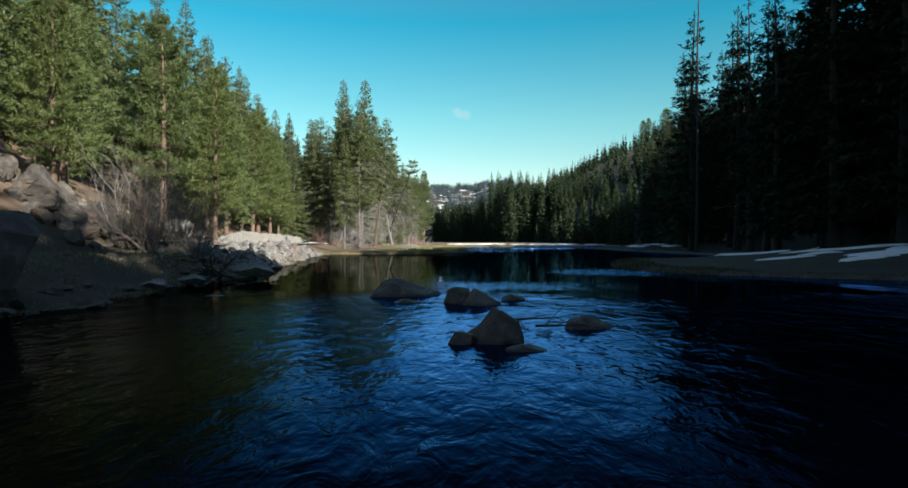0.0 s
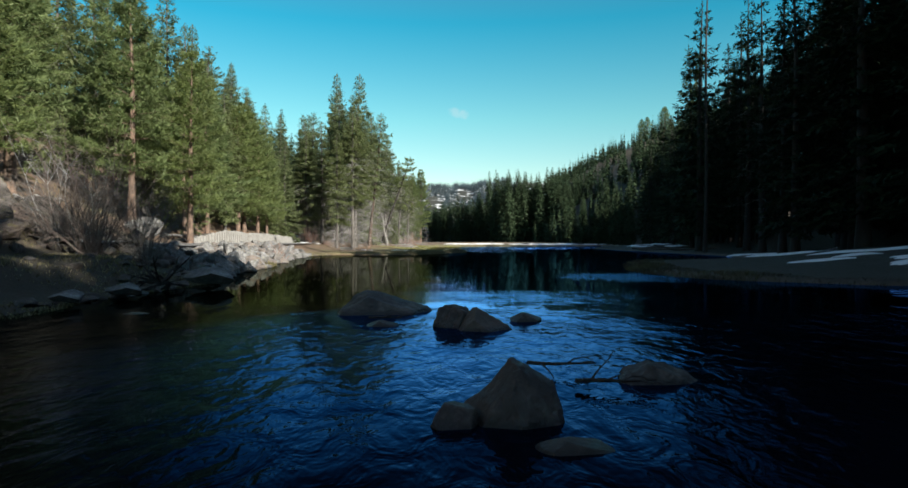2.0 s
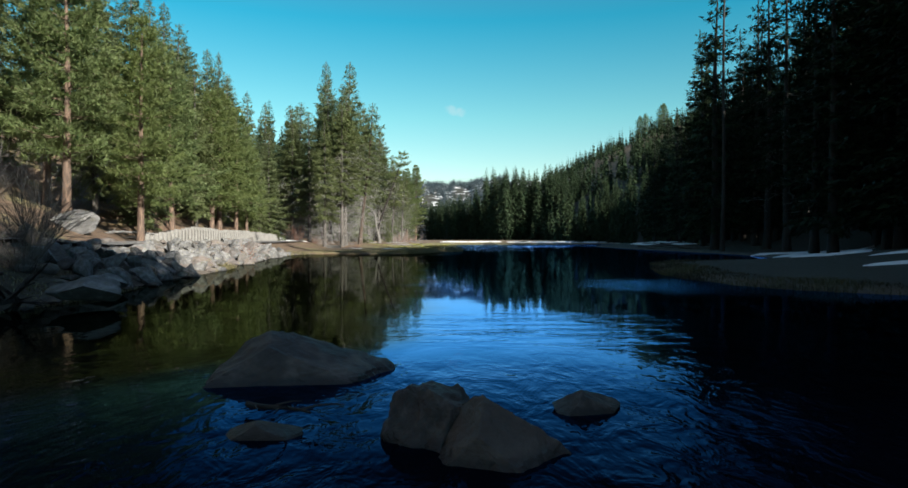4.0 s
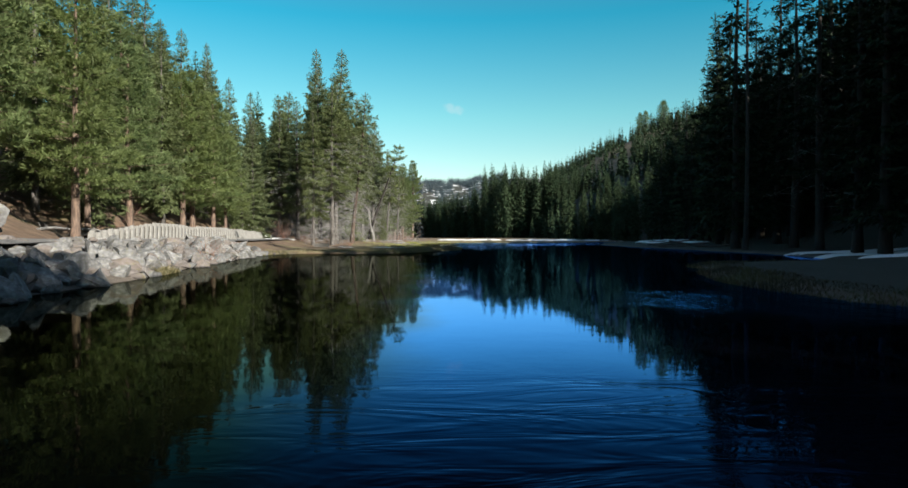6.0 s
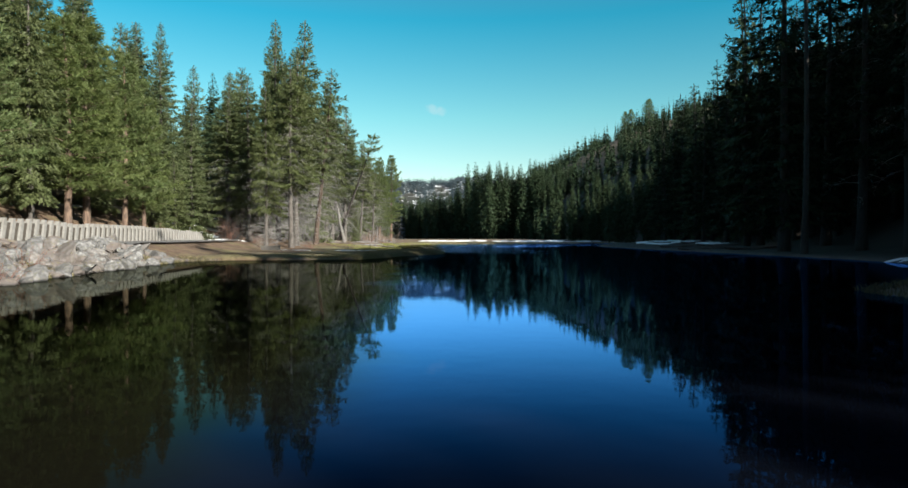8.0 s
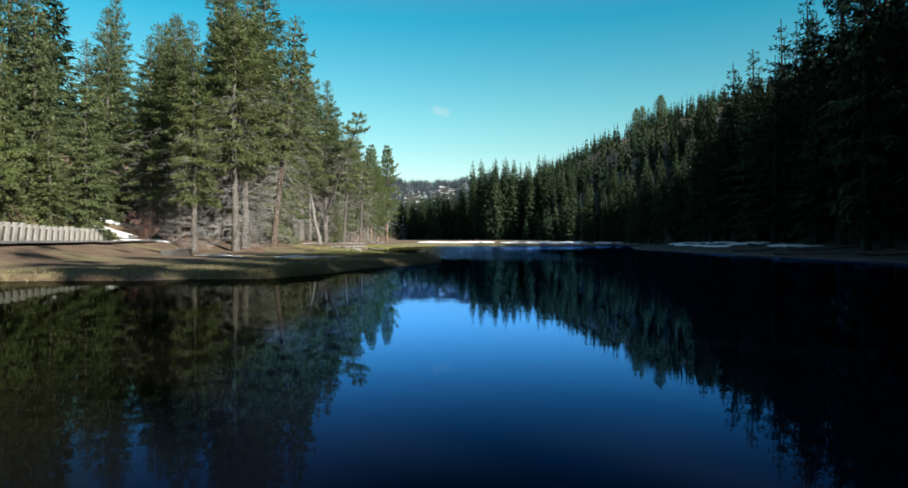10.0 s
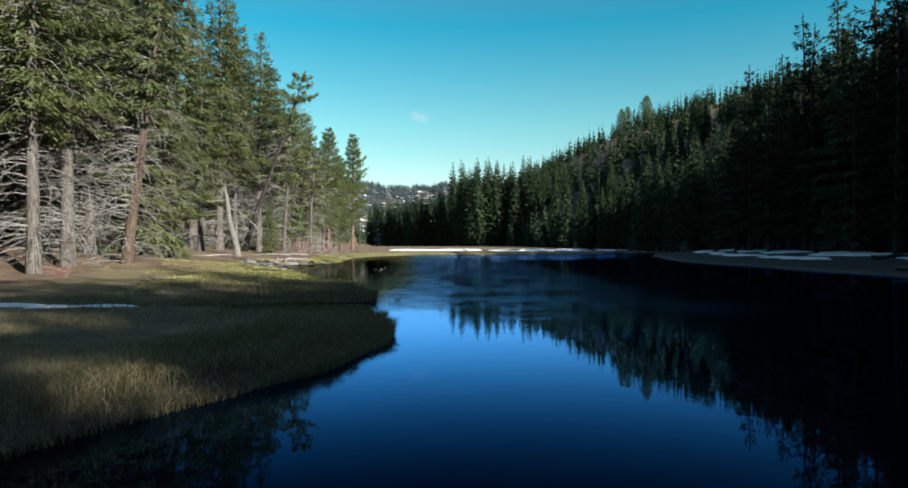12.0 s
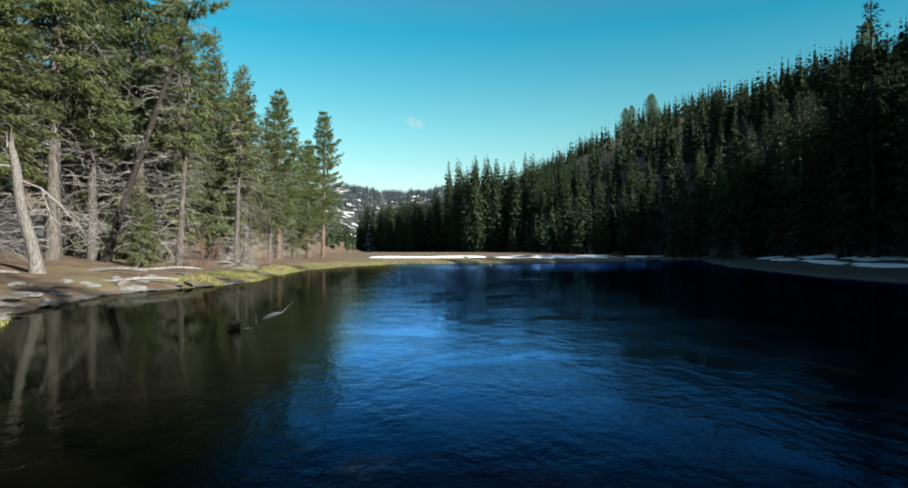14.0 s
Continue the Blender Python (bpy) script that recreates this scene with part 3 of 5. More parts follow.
def build_water():
    xs, ys = graded(-60, 110, -30, 60, 10.0, 1.2), graded(-350, 262, -5, 240, 10.0, 1.2)
    gx, gy = np.meshgrid(xs, ys)
    i = np.arange(gx.size).reshape(gx.shape)
    f = np.stack([i[:-1, :-1], i[:-1, 1:], i[1:, 1:], i[1:, :-1]], -1).reshape(-1, 4)
    me = arrays_mesh("river_water", np.stack([gx, gy, 0 * gx], -1).reshape(-1, 3), f, WATER, True)
    return tagged(new("river_water", me), "dark blue river, broken riffle running into a mirror-still pool", "water", kind="structure")


build_ground()
build_water()


# ---- trees ----
def make_conifer(seed, tall, reach, style, low, density=1.0, dead=0.0, lean=(0.0, 0.0), fine=1.0, dark=False, sticks=1.0, mats=None):
    """Trunk, crown and dead-branch meshes of a conifer. style: fir or pine; low: height of the lowest live branch, as a share;
    dead: share of the height below the crown that carries bare grey branches; fine: how many and how small the sprays are."""
    r = np.random.RandomState(seed)
    wood, crown, grey = Soup(), Soup(), Soup()
    foot = 0.010 * tall + 0.09
    hs = np.linspace(0, 1, 14)
    bend = np.c_[lean[0] * hs + 0.008 * tall * np.sin(hs * 5 + r.uniform(0, 6)) * hs, lean[1] * hs + 0.008 * tall * np.sin(hs * 4 + r.uniform(0, 6)) * hs]
    axis = np.c_[bend, hs * tall]
    rad = foot * (1 - hs) ** 0.85 + 0.02
    rad[0] *= 1.35
    axis[0, 2] -= 0.5
    wood.path(axis, rad, 8)

    def stem(h):
        return np.c_[np.interp(h, hs, axis[:, 0]), np.interp(h, hs, axis[:, 1]), h * tall]

    fir = style == "fir"
    # whorls of boughs, closer together towards the top
    count = int(tall * (1 - low) * density * (1.9 if fir else 1.75))
    level = np.sort(low + (1 - low) * (np.arange(count) + r.uniform(-0.4, 0.4, count)).clip(0) / count)
    per_whorl = r.randint(4, 7, count)
    whorl = np.repeat(np.arange(count), per_whorl)
    n = len(whorl)
    h = np.clip(level[whorl] + r.normal(0, 0.12 / tall, n), low, 0.995)
    rel = (h - low) / (1 - low)
    az0 = np.repeat(r.uniform(0, 6.28, count), per_whorl) + np.concatenate([np.arange(k) * 6.283 / k for k in per_whorl]) + r.normal(0, 0.25, n)
    lobes = 1 + 0.12 * np.sin(2 * az0 + r.uniform(0, 6)) + 0.10 * np.sin(az0 + 9 * rel + r.uniform(0, 6))
    vary = r.uniform(0.62, 1.10, n) * np.repeat(r.uniform(0.80, 1.12, count), per_whorl) * lobes
    if fir:
        size = reach * (1 - rel) ** 0.74 * (0.70 + 0.30 * smooth(0, 0.15, rel)) * vary + 0.28
        rise, sag, lift = -0.12 + 0.62 * rel, 0.40 - 0.22 * rel, 0.16
    else:
        size = reach * 1.12 * (1 - rel) ** 0.66 * (0.62 + 0.38 * smooth(0, 0.18, rel)) * vary + 0.22
        rise, sag, lift = 0.06 + 0.50 * rel, 0.26 - 0.16 * rel, 0.24
    out = np.c_[np.cos(az0), np.sin(az0), np.zeros(n)]
    across = np.c_[-np.sin(az0), np.cos(az0), np.zeros(n)]
    base = stem(h)

    def along(i, s):
        return base[i] + out[i] * (size[i] * s)[:, None] + np.c_[0 * s, 0 * s, size[i] * (rise[i] * s - sag[i] * s * s + lift * s ** 4)]

    i = np.arange(n)
    thick = 0.008 * size + 0.005
    if fine > 0.7:
        wood.tubes(along(i, 0 * h), along(i, 0 * h + 0.5), thick, thick * 0.6)
        wood.tubes(along(i, 0 * h + 0.5), along(i, 0 * h + 0.92), thick * 0.6, thick * 0.2)
    if fir:
        # every bough is a flat, drooping fan of short twigs
        per = np.maximum(6, (size * size * 6.0 * fine + 9 * size * fine + 5).astype(int))
        who = np.repeat(i, per)
        m = len(who)
        s = 0.08 + 0.95 * r.rand(m) ** 0.75
        half = size[who] * 0.36 * (1.12 - s) * smooth(0, 0.3, s) + 0.10
        u = r.uniform(-1, 1, m)
        p = along(who, s) + across[who] * (u * half)[:, None] + np.c_[0 * s, 0 * s, -0.22 * half * u * u + r.normal(0, 0.12, m)]
        fan = unit(out[who] * r.uniform(0.5, 1.0, m)[:, None] + across[who] * (u * r.uniform(0.5, 1.1, m))[:, None] + np.c_[0 * s, 0 * s, ((rise - 2 * sag)[who] * s + 4 * lift * s ** 3) * 0.7 + r.normal(-0.04, 0.24, m)])
        # half of the twigs hang from the fan like a fringe
        hang = (r.rand(m) < 0.5)[:, None]
        D = np.where(hang, unit(out[who] * r.uniform(0.2, 0.9, m)[:, None] + across[who] * r.normal(0, 0.45, m)[:, None] + np.c_[0 * s, 0 * s, r.uniform(-0.9, -0.2, m)]), fan)
        big = fine ** -0.5
        tip = 0.60 if fine > 0.3 else 0.22
        length = r.uniform(0.30, 0.60, m) * big * (tip + (1 - tip) * smooth(0, 0.30, 1 - rel[who]))
        width = length * r.uniform(0.30, 0.50, m)
        S = np.where(hang, unit(across[who] + r.normal(0, 0.4, (m, 3))), unit(np.cross(D, unit(r.normal(0, 0.6, (m, 3)) + [0, 0, 1.0]))))
        crown.blades(p, D, S, length, width)
    else:
        # tufts of long needles, thickest towards the upturned bough ends
        per = np.maximum(3, (size * 9.5 * fine + 5).astype(int))
        who = np.repeat(i, per)
        m = len(who)
        s = 0.12 + 0.90 * r.rand(m) ** 0.70
        half = size[who] * 0.34 * (1.15 - s) + 0.10
        u = r.uniform(-1, 1, m)
        p = along(who, s) + across[who] * (u * half)[:, None] + np.c_[0 * s, 0 * s, 0.10 * half + r.normal(0, 0.07, m)]
        d0 = unit(out[who] * 0.8 + across[who] * (u * 0.8)[:, None] + np.c_[0 * s, 0 * s, 0.35 + 0 * s])
        k = 9
        P, D = np.repeat(p, k, 0), np.repeat(d0, k, 0)
        m = len(P)
        D = unit(D * 0.75 + r.normal(0, 0.55, (m, 3)))
        length, width = r.uniform(0.26, 0.50, m), r.uniform(0.046, 0.080, m) * fine ** -0.5
        S = unit(np.cross(D, unit(r.normal(0, 1, (m, 3)) + [0, 0, 1.2])))
        crown.blades(P + D * 0.02, D, S, length, width)
    # leader
    q = np.repeat(stem(np.linspace(0.95, 1.0, 12)), 4, 0)
    D = unit(r.normal(0, 1, (len(q), 3)) * [1, 1, 0.4] + [0, 0, 0.7])
    crown.blades(q, D, unit(np.cross(D, r.normal(0, 1, (len(q), 3)))), np.repeat(np.linspace(0.40, 0.20, 12), 4), np.full(len(q), 0.08))
    if dead:
        nd = int((30 + 70 * dead) * sticks)
        hd = low * (1 - dead) + r.rand(nd) * (low * dead + 0.30)
        ad = r.uniform(0, 2 * np.pi, nd)
        od = np.c_[np.cos(ad), np.sin(ad), np.zeros(nd)]
        ld = reach * r.uniform(0.40, 1.0, nd)
        at = stem(hd)
        droop = r.uniform(0.05, 0.75, nd)
        sway = r.normal(0, 0.10, (nd, 3)) * ld[:, None]
        knots = [at + od * (ld * t)[:, None] + sway * t * t + np.c_[0 * ld, 0 * ld, ld * (0.20 * t - droop * t * t)] for t in (0, 0.25, 0.5, 0.75, 1.0)]
        for k, (ra, rb) in enumerate(((0.026, 0.021), (0.021, 0.015), (0.015, 0.010), (0.010, 0.004))):
            grey.tubes(knots[k], knots[k + 1], ra, rb)
        for k in (1, 2, 2, 3, 3):
            t = r.rand(nd)
            pa = knots[k] + (knots[k + 1] - knots[k]) * t[:, None]
            dd = unit(od * 0.8 + r.normal(0, 0.6, (nd, 3)) + [0, 0, -0.35])
            pb = pa + dd * (ld * r.uniform(0.12, 0.38, nd))[:, None]
            grey.tubes(pa, pb, 0.010, 0.004)
            pc = pb + unit(dd + r.normal(0, 0.6, (nd, 3)) + [0, 0, -0.3]) * (ld * 0.16)[:, None]
            grey.tubes(pb, pc, 0.005, 0.002)
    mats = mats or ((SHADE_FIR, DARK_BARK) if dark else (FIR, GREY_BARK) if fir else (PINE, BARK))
    return wood.mesh("trunk", mats[1], True), crown.mesh("crown", mats[0]), grey.mesh("dead_branch", DEAD) if dead else None


KINDS = {
    "spire": (make_conifer(1, 30, 4.6, "fir", 0.04, 1.0, fine=1.0), "tall narrow green fir with branches to the ground"),
    "broad": (make_conifer(2, 26, 4.9, "fir", 0.12, 1.0, fine=1.0), "broad green fir with drooping boughs"),
    "young": (make_conifer(3, 14, 2.6, "fir", 0.04, 1.2, fine=1.6), "young green fir with a pointed crown"),
    "pine": (make_conifer(4, 15, 3.4, "pine", 0.21, 1.0), "bushy green pine with upswept boughs and a bare lower trunk"),
    "tall_pine": (make_conifer(5, 22, 3.4, "pine", 0.24, 0.9, 0.5), "tall open pine with grey dead lower branches"),
    "grove": (make_conifer(6, 27, 4.1, "fir", 0.24, 0.90, 0.9, fine=1.7, sticks=1.6, mats=(GROVE_FIR, GREY_BARK)), "tall fir with a skirt of grey dead branches"),
    "grove_pine": (make_conifer(7, 24, 3.7, "fir", 0.32, 0.90, 0.95, fine=1.7, sticks=1.6, mats=(GROVE_FIR, GREY_BARK)), "tall slim fir with many bare grey lower branches"),
    "shade": (make_conifer(8, 30, 4.4, "fir", 0.10, 0.46, fine=0.62, dark=True), "tall fir standing in deep shade, needles darkened to match"),
    "shade_bare": (make_conifer(9, 32, 3.4, "fir", 0.26, 0.46, 0.5, fine=0.7, dark=True, sticks=0.4), "tall fir with shade-darkened needles and dead lower branches"),
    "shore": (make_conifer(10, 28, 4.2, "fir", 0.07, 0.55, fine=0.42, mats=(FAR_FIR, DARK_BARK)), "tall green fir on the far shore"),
}
NATIVE = {"spire": 30, "broad": 26, "young": 14, "pine": 15, "tall_pine": 22, "grove": 27, "grove_pine": 24, "shade": 30, "shade_bare": 32, "shore": 28}
CATEGORY = {k: "pine tree" if k in ("pine", "tall_pine") else "fir tree" for k in KINDS}
PATTERN = {}
DICE = random.Random(11)


def tree(kind, x, y, tall, group, wide=1.0, turn=None, sink=0.15):
    """A tree of that kind, as tall as given, standing on the ground."""
    k = tall / NATIVE[kind]
    w = k * wide * DICE.uniform(0.92, 1.08)
    m = Matrix.LocRotScale((x, y, float(height(x, y)) - sink), Euler((DICE.uniform(-0.015, 0.015), DICE.uniform(-0.015, 0.015), DICE.uniform(0, 6.28) if turn is None else turn)), None)
    if kind not in PATTERN:
        (trunk, crown, grey), label = KINDS[kind]
        top = new("pine_tree" if kind in ("pine", "tall_pine") else "fir_tree")
        tagged(top, label, CATEGORY[kind], group)
        part_of("trunk", trunk, top)
        tagged(part_of("crown", crown, top), kind="stuff")
        if grey:
            tagged(part_of("dead_branch", grey, top, "bare grey dead branches"), kind="stuff")
        PATTERN[kind] = top
        ob = top
    else:
        ob = copy_thing(PATTERN[kind], m)
        ob["group"] = group
    ob.matrix_basis = m @ Matrix.Diagonal((w, w, k, 1))
    return ob


def stand(rows, group):
    for kind, x, y, tall, *wide in rows:
        tree(kind, x, y, tall, group, *wide)


SLOPE, GROVE, SHADE, FARBANK = "trees on the sunny slope", "grove at the water's edge", "trees on the shaded bank", "trees along the far shore"
stand((
    ("pine", -17.6, 27.5, 9.5, 1.0), ("pine", -20.5, 31, 13.5, 1.1), ("broad", -24, 30, 18), ("pine", -22.5, 36, 14, 1.1), ("tall_pine", -26, 41, 19),
    ("pine", -21.66, 46.5, 15.6, 1.05), ("pine", -19.1, 49.9, 14.0, 1.0), ("pine", -22.6, 57.2, 12.5), ("young", -23.6, 59.5, 11.5), ("pine", -23.3, 64.0, 14.5),
    ("pine", -25.6, 67.5, 16), ("broad", -24.7, 72.5, 17, 0.8), ("pine", -24.7, 76.6, 15.5, 1.0), ("pine", -24.9, 79.4, 16.5, 1.0), ("pine", -25.5, 86.5, 16), ("pine", -25.1, 89.3, 13), ("young", -27.2, 96, 12),
    ("spire", -29, 62, 22), ("spire", -31, 72, 24), ("broad", -30, 52, 20), ("spire", -33, 84, 23), ("tall_pine", -36, 47, 22), ("broad", -31, 98, 19), ("spire", -27, 106, 17),
    ("spire", -29.5, 103, 20), ("broad", -33, 106, 22), ("spire", -38, 101.5, 23), ("broad", -28.6, 92, 18), ("spire", -29, 87, 21), ("broad", -28, 76, 20), ("spire", -27.5, 69, 20), ("broad", -26.5, 58, 18), ("pine", -25, 50, 16), ("pine", -27.5, 36, 17), ("broad", -38, 102, 22), ("young", -27.4, 75, 4.5), ("young", -26.8, 70, 4.0), ("young", -27, 101, 9), ("pine", -21, 22, 12), ("pine", -24, 15, 14), ("broad", -30, 22, 20),
), SLOPE)
stand((
    ("spire", -23.2, 128.7, 33.6, 1.0), ("spire", -18.7, 128.5, 33.8, 1.1), ("grove", -22.6, 113.5, 21.5, 1.15), ("grove_pine", -17.2, 113.8, 25.0), ("grove_pine", -17.3, 117.2, 27.0), ("grove", -19.0, 108.0, 20.0), ("grove_pine", -19.2, 123.5, 25.0),
    ("grove", -20.5, 120.5, 29), ("grove", -20.8, 146.6, 28), ("grove_pine", -18.7, 150.3, 30), ("spire", -20.5, 160, 31.3, 0.9), ("grove_pine", -16.0, 157, 26.8), ("grove", -16.2, 164.0, 24.8),
    ("broad", -14.0, 168, 22, 0.85), ("grove_pine", -13.0, 176, 21), ("tall_pine", -10.6, 219, 25.8, 1.1), ("tall_pine", -12.8, 216, 20, 1.1), ("tall_pine", -11.4, 185, 20.5, 1.1), ("broad", -15, 182, 22, 0.8), ("grove", -12.5, 192, 20),
    ("grove", -24.5, 139, 25), ("broad", -26.0, 122, 24, 1.1), ("grove", -18.6, 144, 23), ("broad", -21.0, 127.0, 27, 1.1), ("grove", -21.5, 134, 25, 1.0), ("spire", -20.0, 131, 28, 1.2), ("broad", -22.5, 124, 25, 1.0), ("grove", -25.5, 114.5, 20, 1.2),
    ("broad", -28.5, 126, 23), ("spire", -31, 117, 21), ("grove", -12.6, 171, 19), ("broad", -16.5, 164, 25), ("spire", -18.5, 160, 27), ("grove", -11.8, 182, 18), ("broad", -12.2, 199, 19), ("grove", -16.5, 176, 24), ("spire", -24, 133, 28), ("grove", -27, 120, 22), ("broad", -29, 131, 24), ("grove", -19.5, 136, 24), ("grove_pine", -18, 154, 25), ("grove", -23, 160, 24), ("broad", -21, 171, 24),
    ("grove", -24, 182, 23), ("broad", -20, 195, 22), ("grove_pine", -26, 150, 26), ("young", -30, 112, 12), ("young", -13.0, 150, 6), ("broad", -18, 215, 20), ("grove", -14, 225, 22),
), GROVE)
# those at y 36 to 62, partly out of view, are raised for meadow shade
stand((
    ("shade", 33.5, 88, 34), ("shade_bare", 38, 84, 33), ("shade", 42, 95, 34), ("shade", 47, 92, 31), ("shade_bare", 36, 76, 31), ("shade", 45, 118, 36), ("shade", 41, 106, 33),
    ("shade_bare", 49, 108, 34), ("shade", 52, 99, 33), ("shade", 40, 68, 31), ("shade_bare", 33, 66, 27), ("shade", 31, 60, 27), ("shade", 44, 77, 34), ("shade", 50, 84, 34), ("shade", 30.5, 50, 29, 1.2), ("shade", 34, 47, 33, 1.2), ("shade", 38, 44, 35, 1.2), ("shade", 31, 43, 27, 1.2), ("shade", 34, 40, 32, 1.2), ("shade", 37, 52, 33, 1.2), ("shade", 42, 50, 35, 1.2), ("shade", 46, 58, 35, 1.2), ("shade", 35, 58, 31, 1.2), ("shade", 40, 56, 34, 1.2), ("shade", 41, 62, 34, 1.2), ("shade", 37, 62, 32, 1.2), ("shade", 44, 44, 36, 1.2), ("shade", 37, 36, 33, 1.2), ("shade", 42, 38, 36, 1.2),
), SHADE)

# the shaded bank's forest, behind the first row; left open below y = 42 for sunlight
rng = random.Random(21)
for _ in range(96):
    y = rng.uniform(42, 175)
    x = float(line_at(RIGHT_TOE, y)) + rng.uniform(0, 40)
    tree(rng.choice(("shade", "shade", "shade_bare")), x, y, rng.uniform(24, 35), SHADE)
for i in range(78):
    y = 98 + 2.9 * i if i < 46 else rng.uniform(98, 232)
    x = float(line_at(RIGHT_SHORE, y)) + (rng.uniform(13, 18) if i < 46 else rng.uniform(17, 46))
    tree(rng.choice(("shade", "shore", "shade")), x, y, rng.uniform(18, 30), SHADE)
tree("shore", 39.7, 106.7, 33.5, SHADE, 0.8)
# emergent pines on the skyline of the hillside: place, and the height of the tip above the water
for x, y, tip, wide in ((216, 636, 138.5, 2.0), (191, 632, 123.5, 1.7), (196, 630, 120.0, 1.5), (272.5, 453.7, 137, 1.5)):
    tree("tall_pine", x, y, max(24.0, tip - float(height(x, y))), "pines on the skyline", wide)
# the sunny hillside above the road
tree("spire", -63.0, 183.5, 36, SLOPE)
upper = []
for _ in range(60):
    y = rng.uniform(35, 300)
    x = float(line_at(LEFT_TOE, y)) - rng.uniform(10, 48)
    kind, tall = rng.choice(("spire", "broad", "shore")), rng.uniform(17, 26)
    if y < 110:
        tree(kind, x, y, tall, SLOPE)
    else:
        upper.append((x, y, tall))
# the firs beyond the far flats, tall and close together, and the nearer ones where the hillside comes down
front_row, near_row = [], []
for i in range(96):
    x = -30 + 120 * (i + rng.random()) / 96
    front = 540 - (x + 30) * 2.0 if x < 4 else 472 - 54 * float(smooth(26, 36, x)) - max(x - 36, 0) * 0.25
    y = front + rng.uniform(0, 34)
    tip = rng.uniform(30, 38) if x < 27 else rng.uniform(40, 53)
    front_row.append((x, y, max(20.0, tip - float(height(x, y)))))
for x, y, tip in ((29.2, 486, 56.5), (37.5, 416, 49.5), (20.5, 470, 41.0)):
    front_row.append((x, y, tip - float(height(x, y))))
for i in range(52):
    x = 52 + 68 * (i + rng.random()) / 52
    front = 276 - (x - 52) * 0.5 if x < 76 else 250 - (x - 76) * 1.1
    near_row.append((x, front + rng.uniform(0, 34), rng.uniform(17, 27)))
for i in range(22):
    x = rng.uniform(60, 92)
    near_row.append((x, 196 + rng.uniform(0, 46), rng.uniform(17, 25)))


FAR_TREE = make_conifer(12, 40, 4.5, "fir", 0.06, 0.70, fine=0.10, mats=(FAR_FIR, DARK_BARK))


def joined_wood(name, rows, label):
    """Full conifers that stand too far off to be told apart, in one mesh."""
    trunk, crown, _ = FAR_TREE
    s = Soup()
    for me in (crown, trunk):
        v = np.array([p.co[:] for p in me.vertices])
        f = np.array([p.vertices[:] for p in me.polygons])
        for x, y, tall in rows:
            k, a = tall / 40, x * 7.3
            turn = np.array([[math.cos(a), math.sin(a), 0], [-math.sin(a), math.cos(a), 0], [0, 0, 1]])
            s.put(v @ turn * k + [x, y, float(height(x, y)) - 0.15], f)
    return tagged(new(name, s.mesh(name, FAR_FIR)), label, "forest", kind="stuff")


joined_wood("far_shore_wood", front_row, "tall firs standing beyond the flats of the far shore")
joined_wood("hill_foot_wood", near_row, "firs where the hillside comes down to the flats")
joined_wood("upper_slope_wood", upper, "firs high on the sunny slope")


def far_wood(name, spots, mat, label, tiers=12, per=7):
    """Many distant conifers in one mesh: a stem and jagged tiers of boughs each."""
    r = np.random.RandomState(len(spots))
    s = Soup()
    spots = np.asarray(spots, float)
    n = len(spots)
    base, tall = spots[:, :3], spots[:, 3]
    s.tubes(base, base + np.c_[0 * tall, 0 * tall, 0.75 * tall], 0.010 * tall + 0.04, 0.04, 4)
    for t in range(tiers):
        u = (t + r.uniform(0, 1, n)) / tiers
        z = 0.08 + 0.92 * u
        reach = 1.2 * tall * spots[:, 4] * (1 - u) + 0.16
        for j in range(per):
            a = r.uniform(0, 2 * np.pi, n)
            ln = reach * r.uniform(0.7, 1.1, n)
            d = unit(np.c_[np.cos(a), np.sin(a), r.uniform(-1.2, -0.2, n)])
            p = base + np.c_[0 * a, 0 * a, z * tall] + d * (ln * 0.05)[:, None]
            side = unit(np.c_[-np.sin(a), np.cos(a), r.uniform(-0.3, 0.3, n)])
            s.blades(p, d, side, ln, 0.55 * ln + 0.20)
    ob = new(name, s.mesh(name, mat))
    return tagged(ob, label, "forest", kind="stuff")


r = np.random.RandomState(77)
spots = []
while len(spots) < 2250:
    y = 60 + 940 * r.rand() ** 1.5
    x = float(line_at(RIGHT_TOE, y)) + r.uniform(2, 330)
    if y < 120 and x < 85 or x > 420:
        continue
    spots.append((x, y, float(height(x, y)) - 0.3, r.uniform(13, 24), r.uniform(0.15, 0.21)))
spots.sort(key=lambda p: p[1])
nearer = sum(p[1] < 380 for p in spots)
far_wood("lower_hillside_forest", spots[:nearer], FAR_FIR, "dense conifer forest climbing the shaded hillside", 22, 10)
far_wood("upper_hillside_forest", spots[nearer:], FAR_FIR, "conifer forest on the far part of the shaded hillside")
# trees out of view, added to cast shade across the river
spots = []
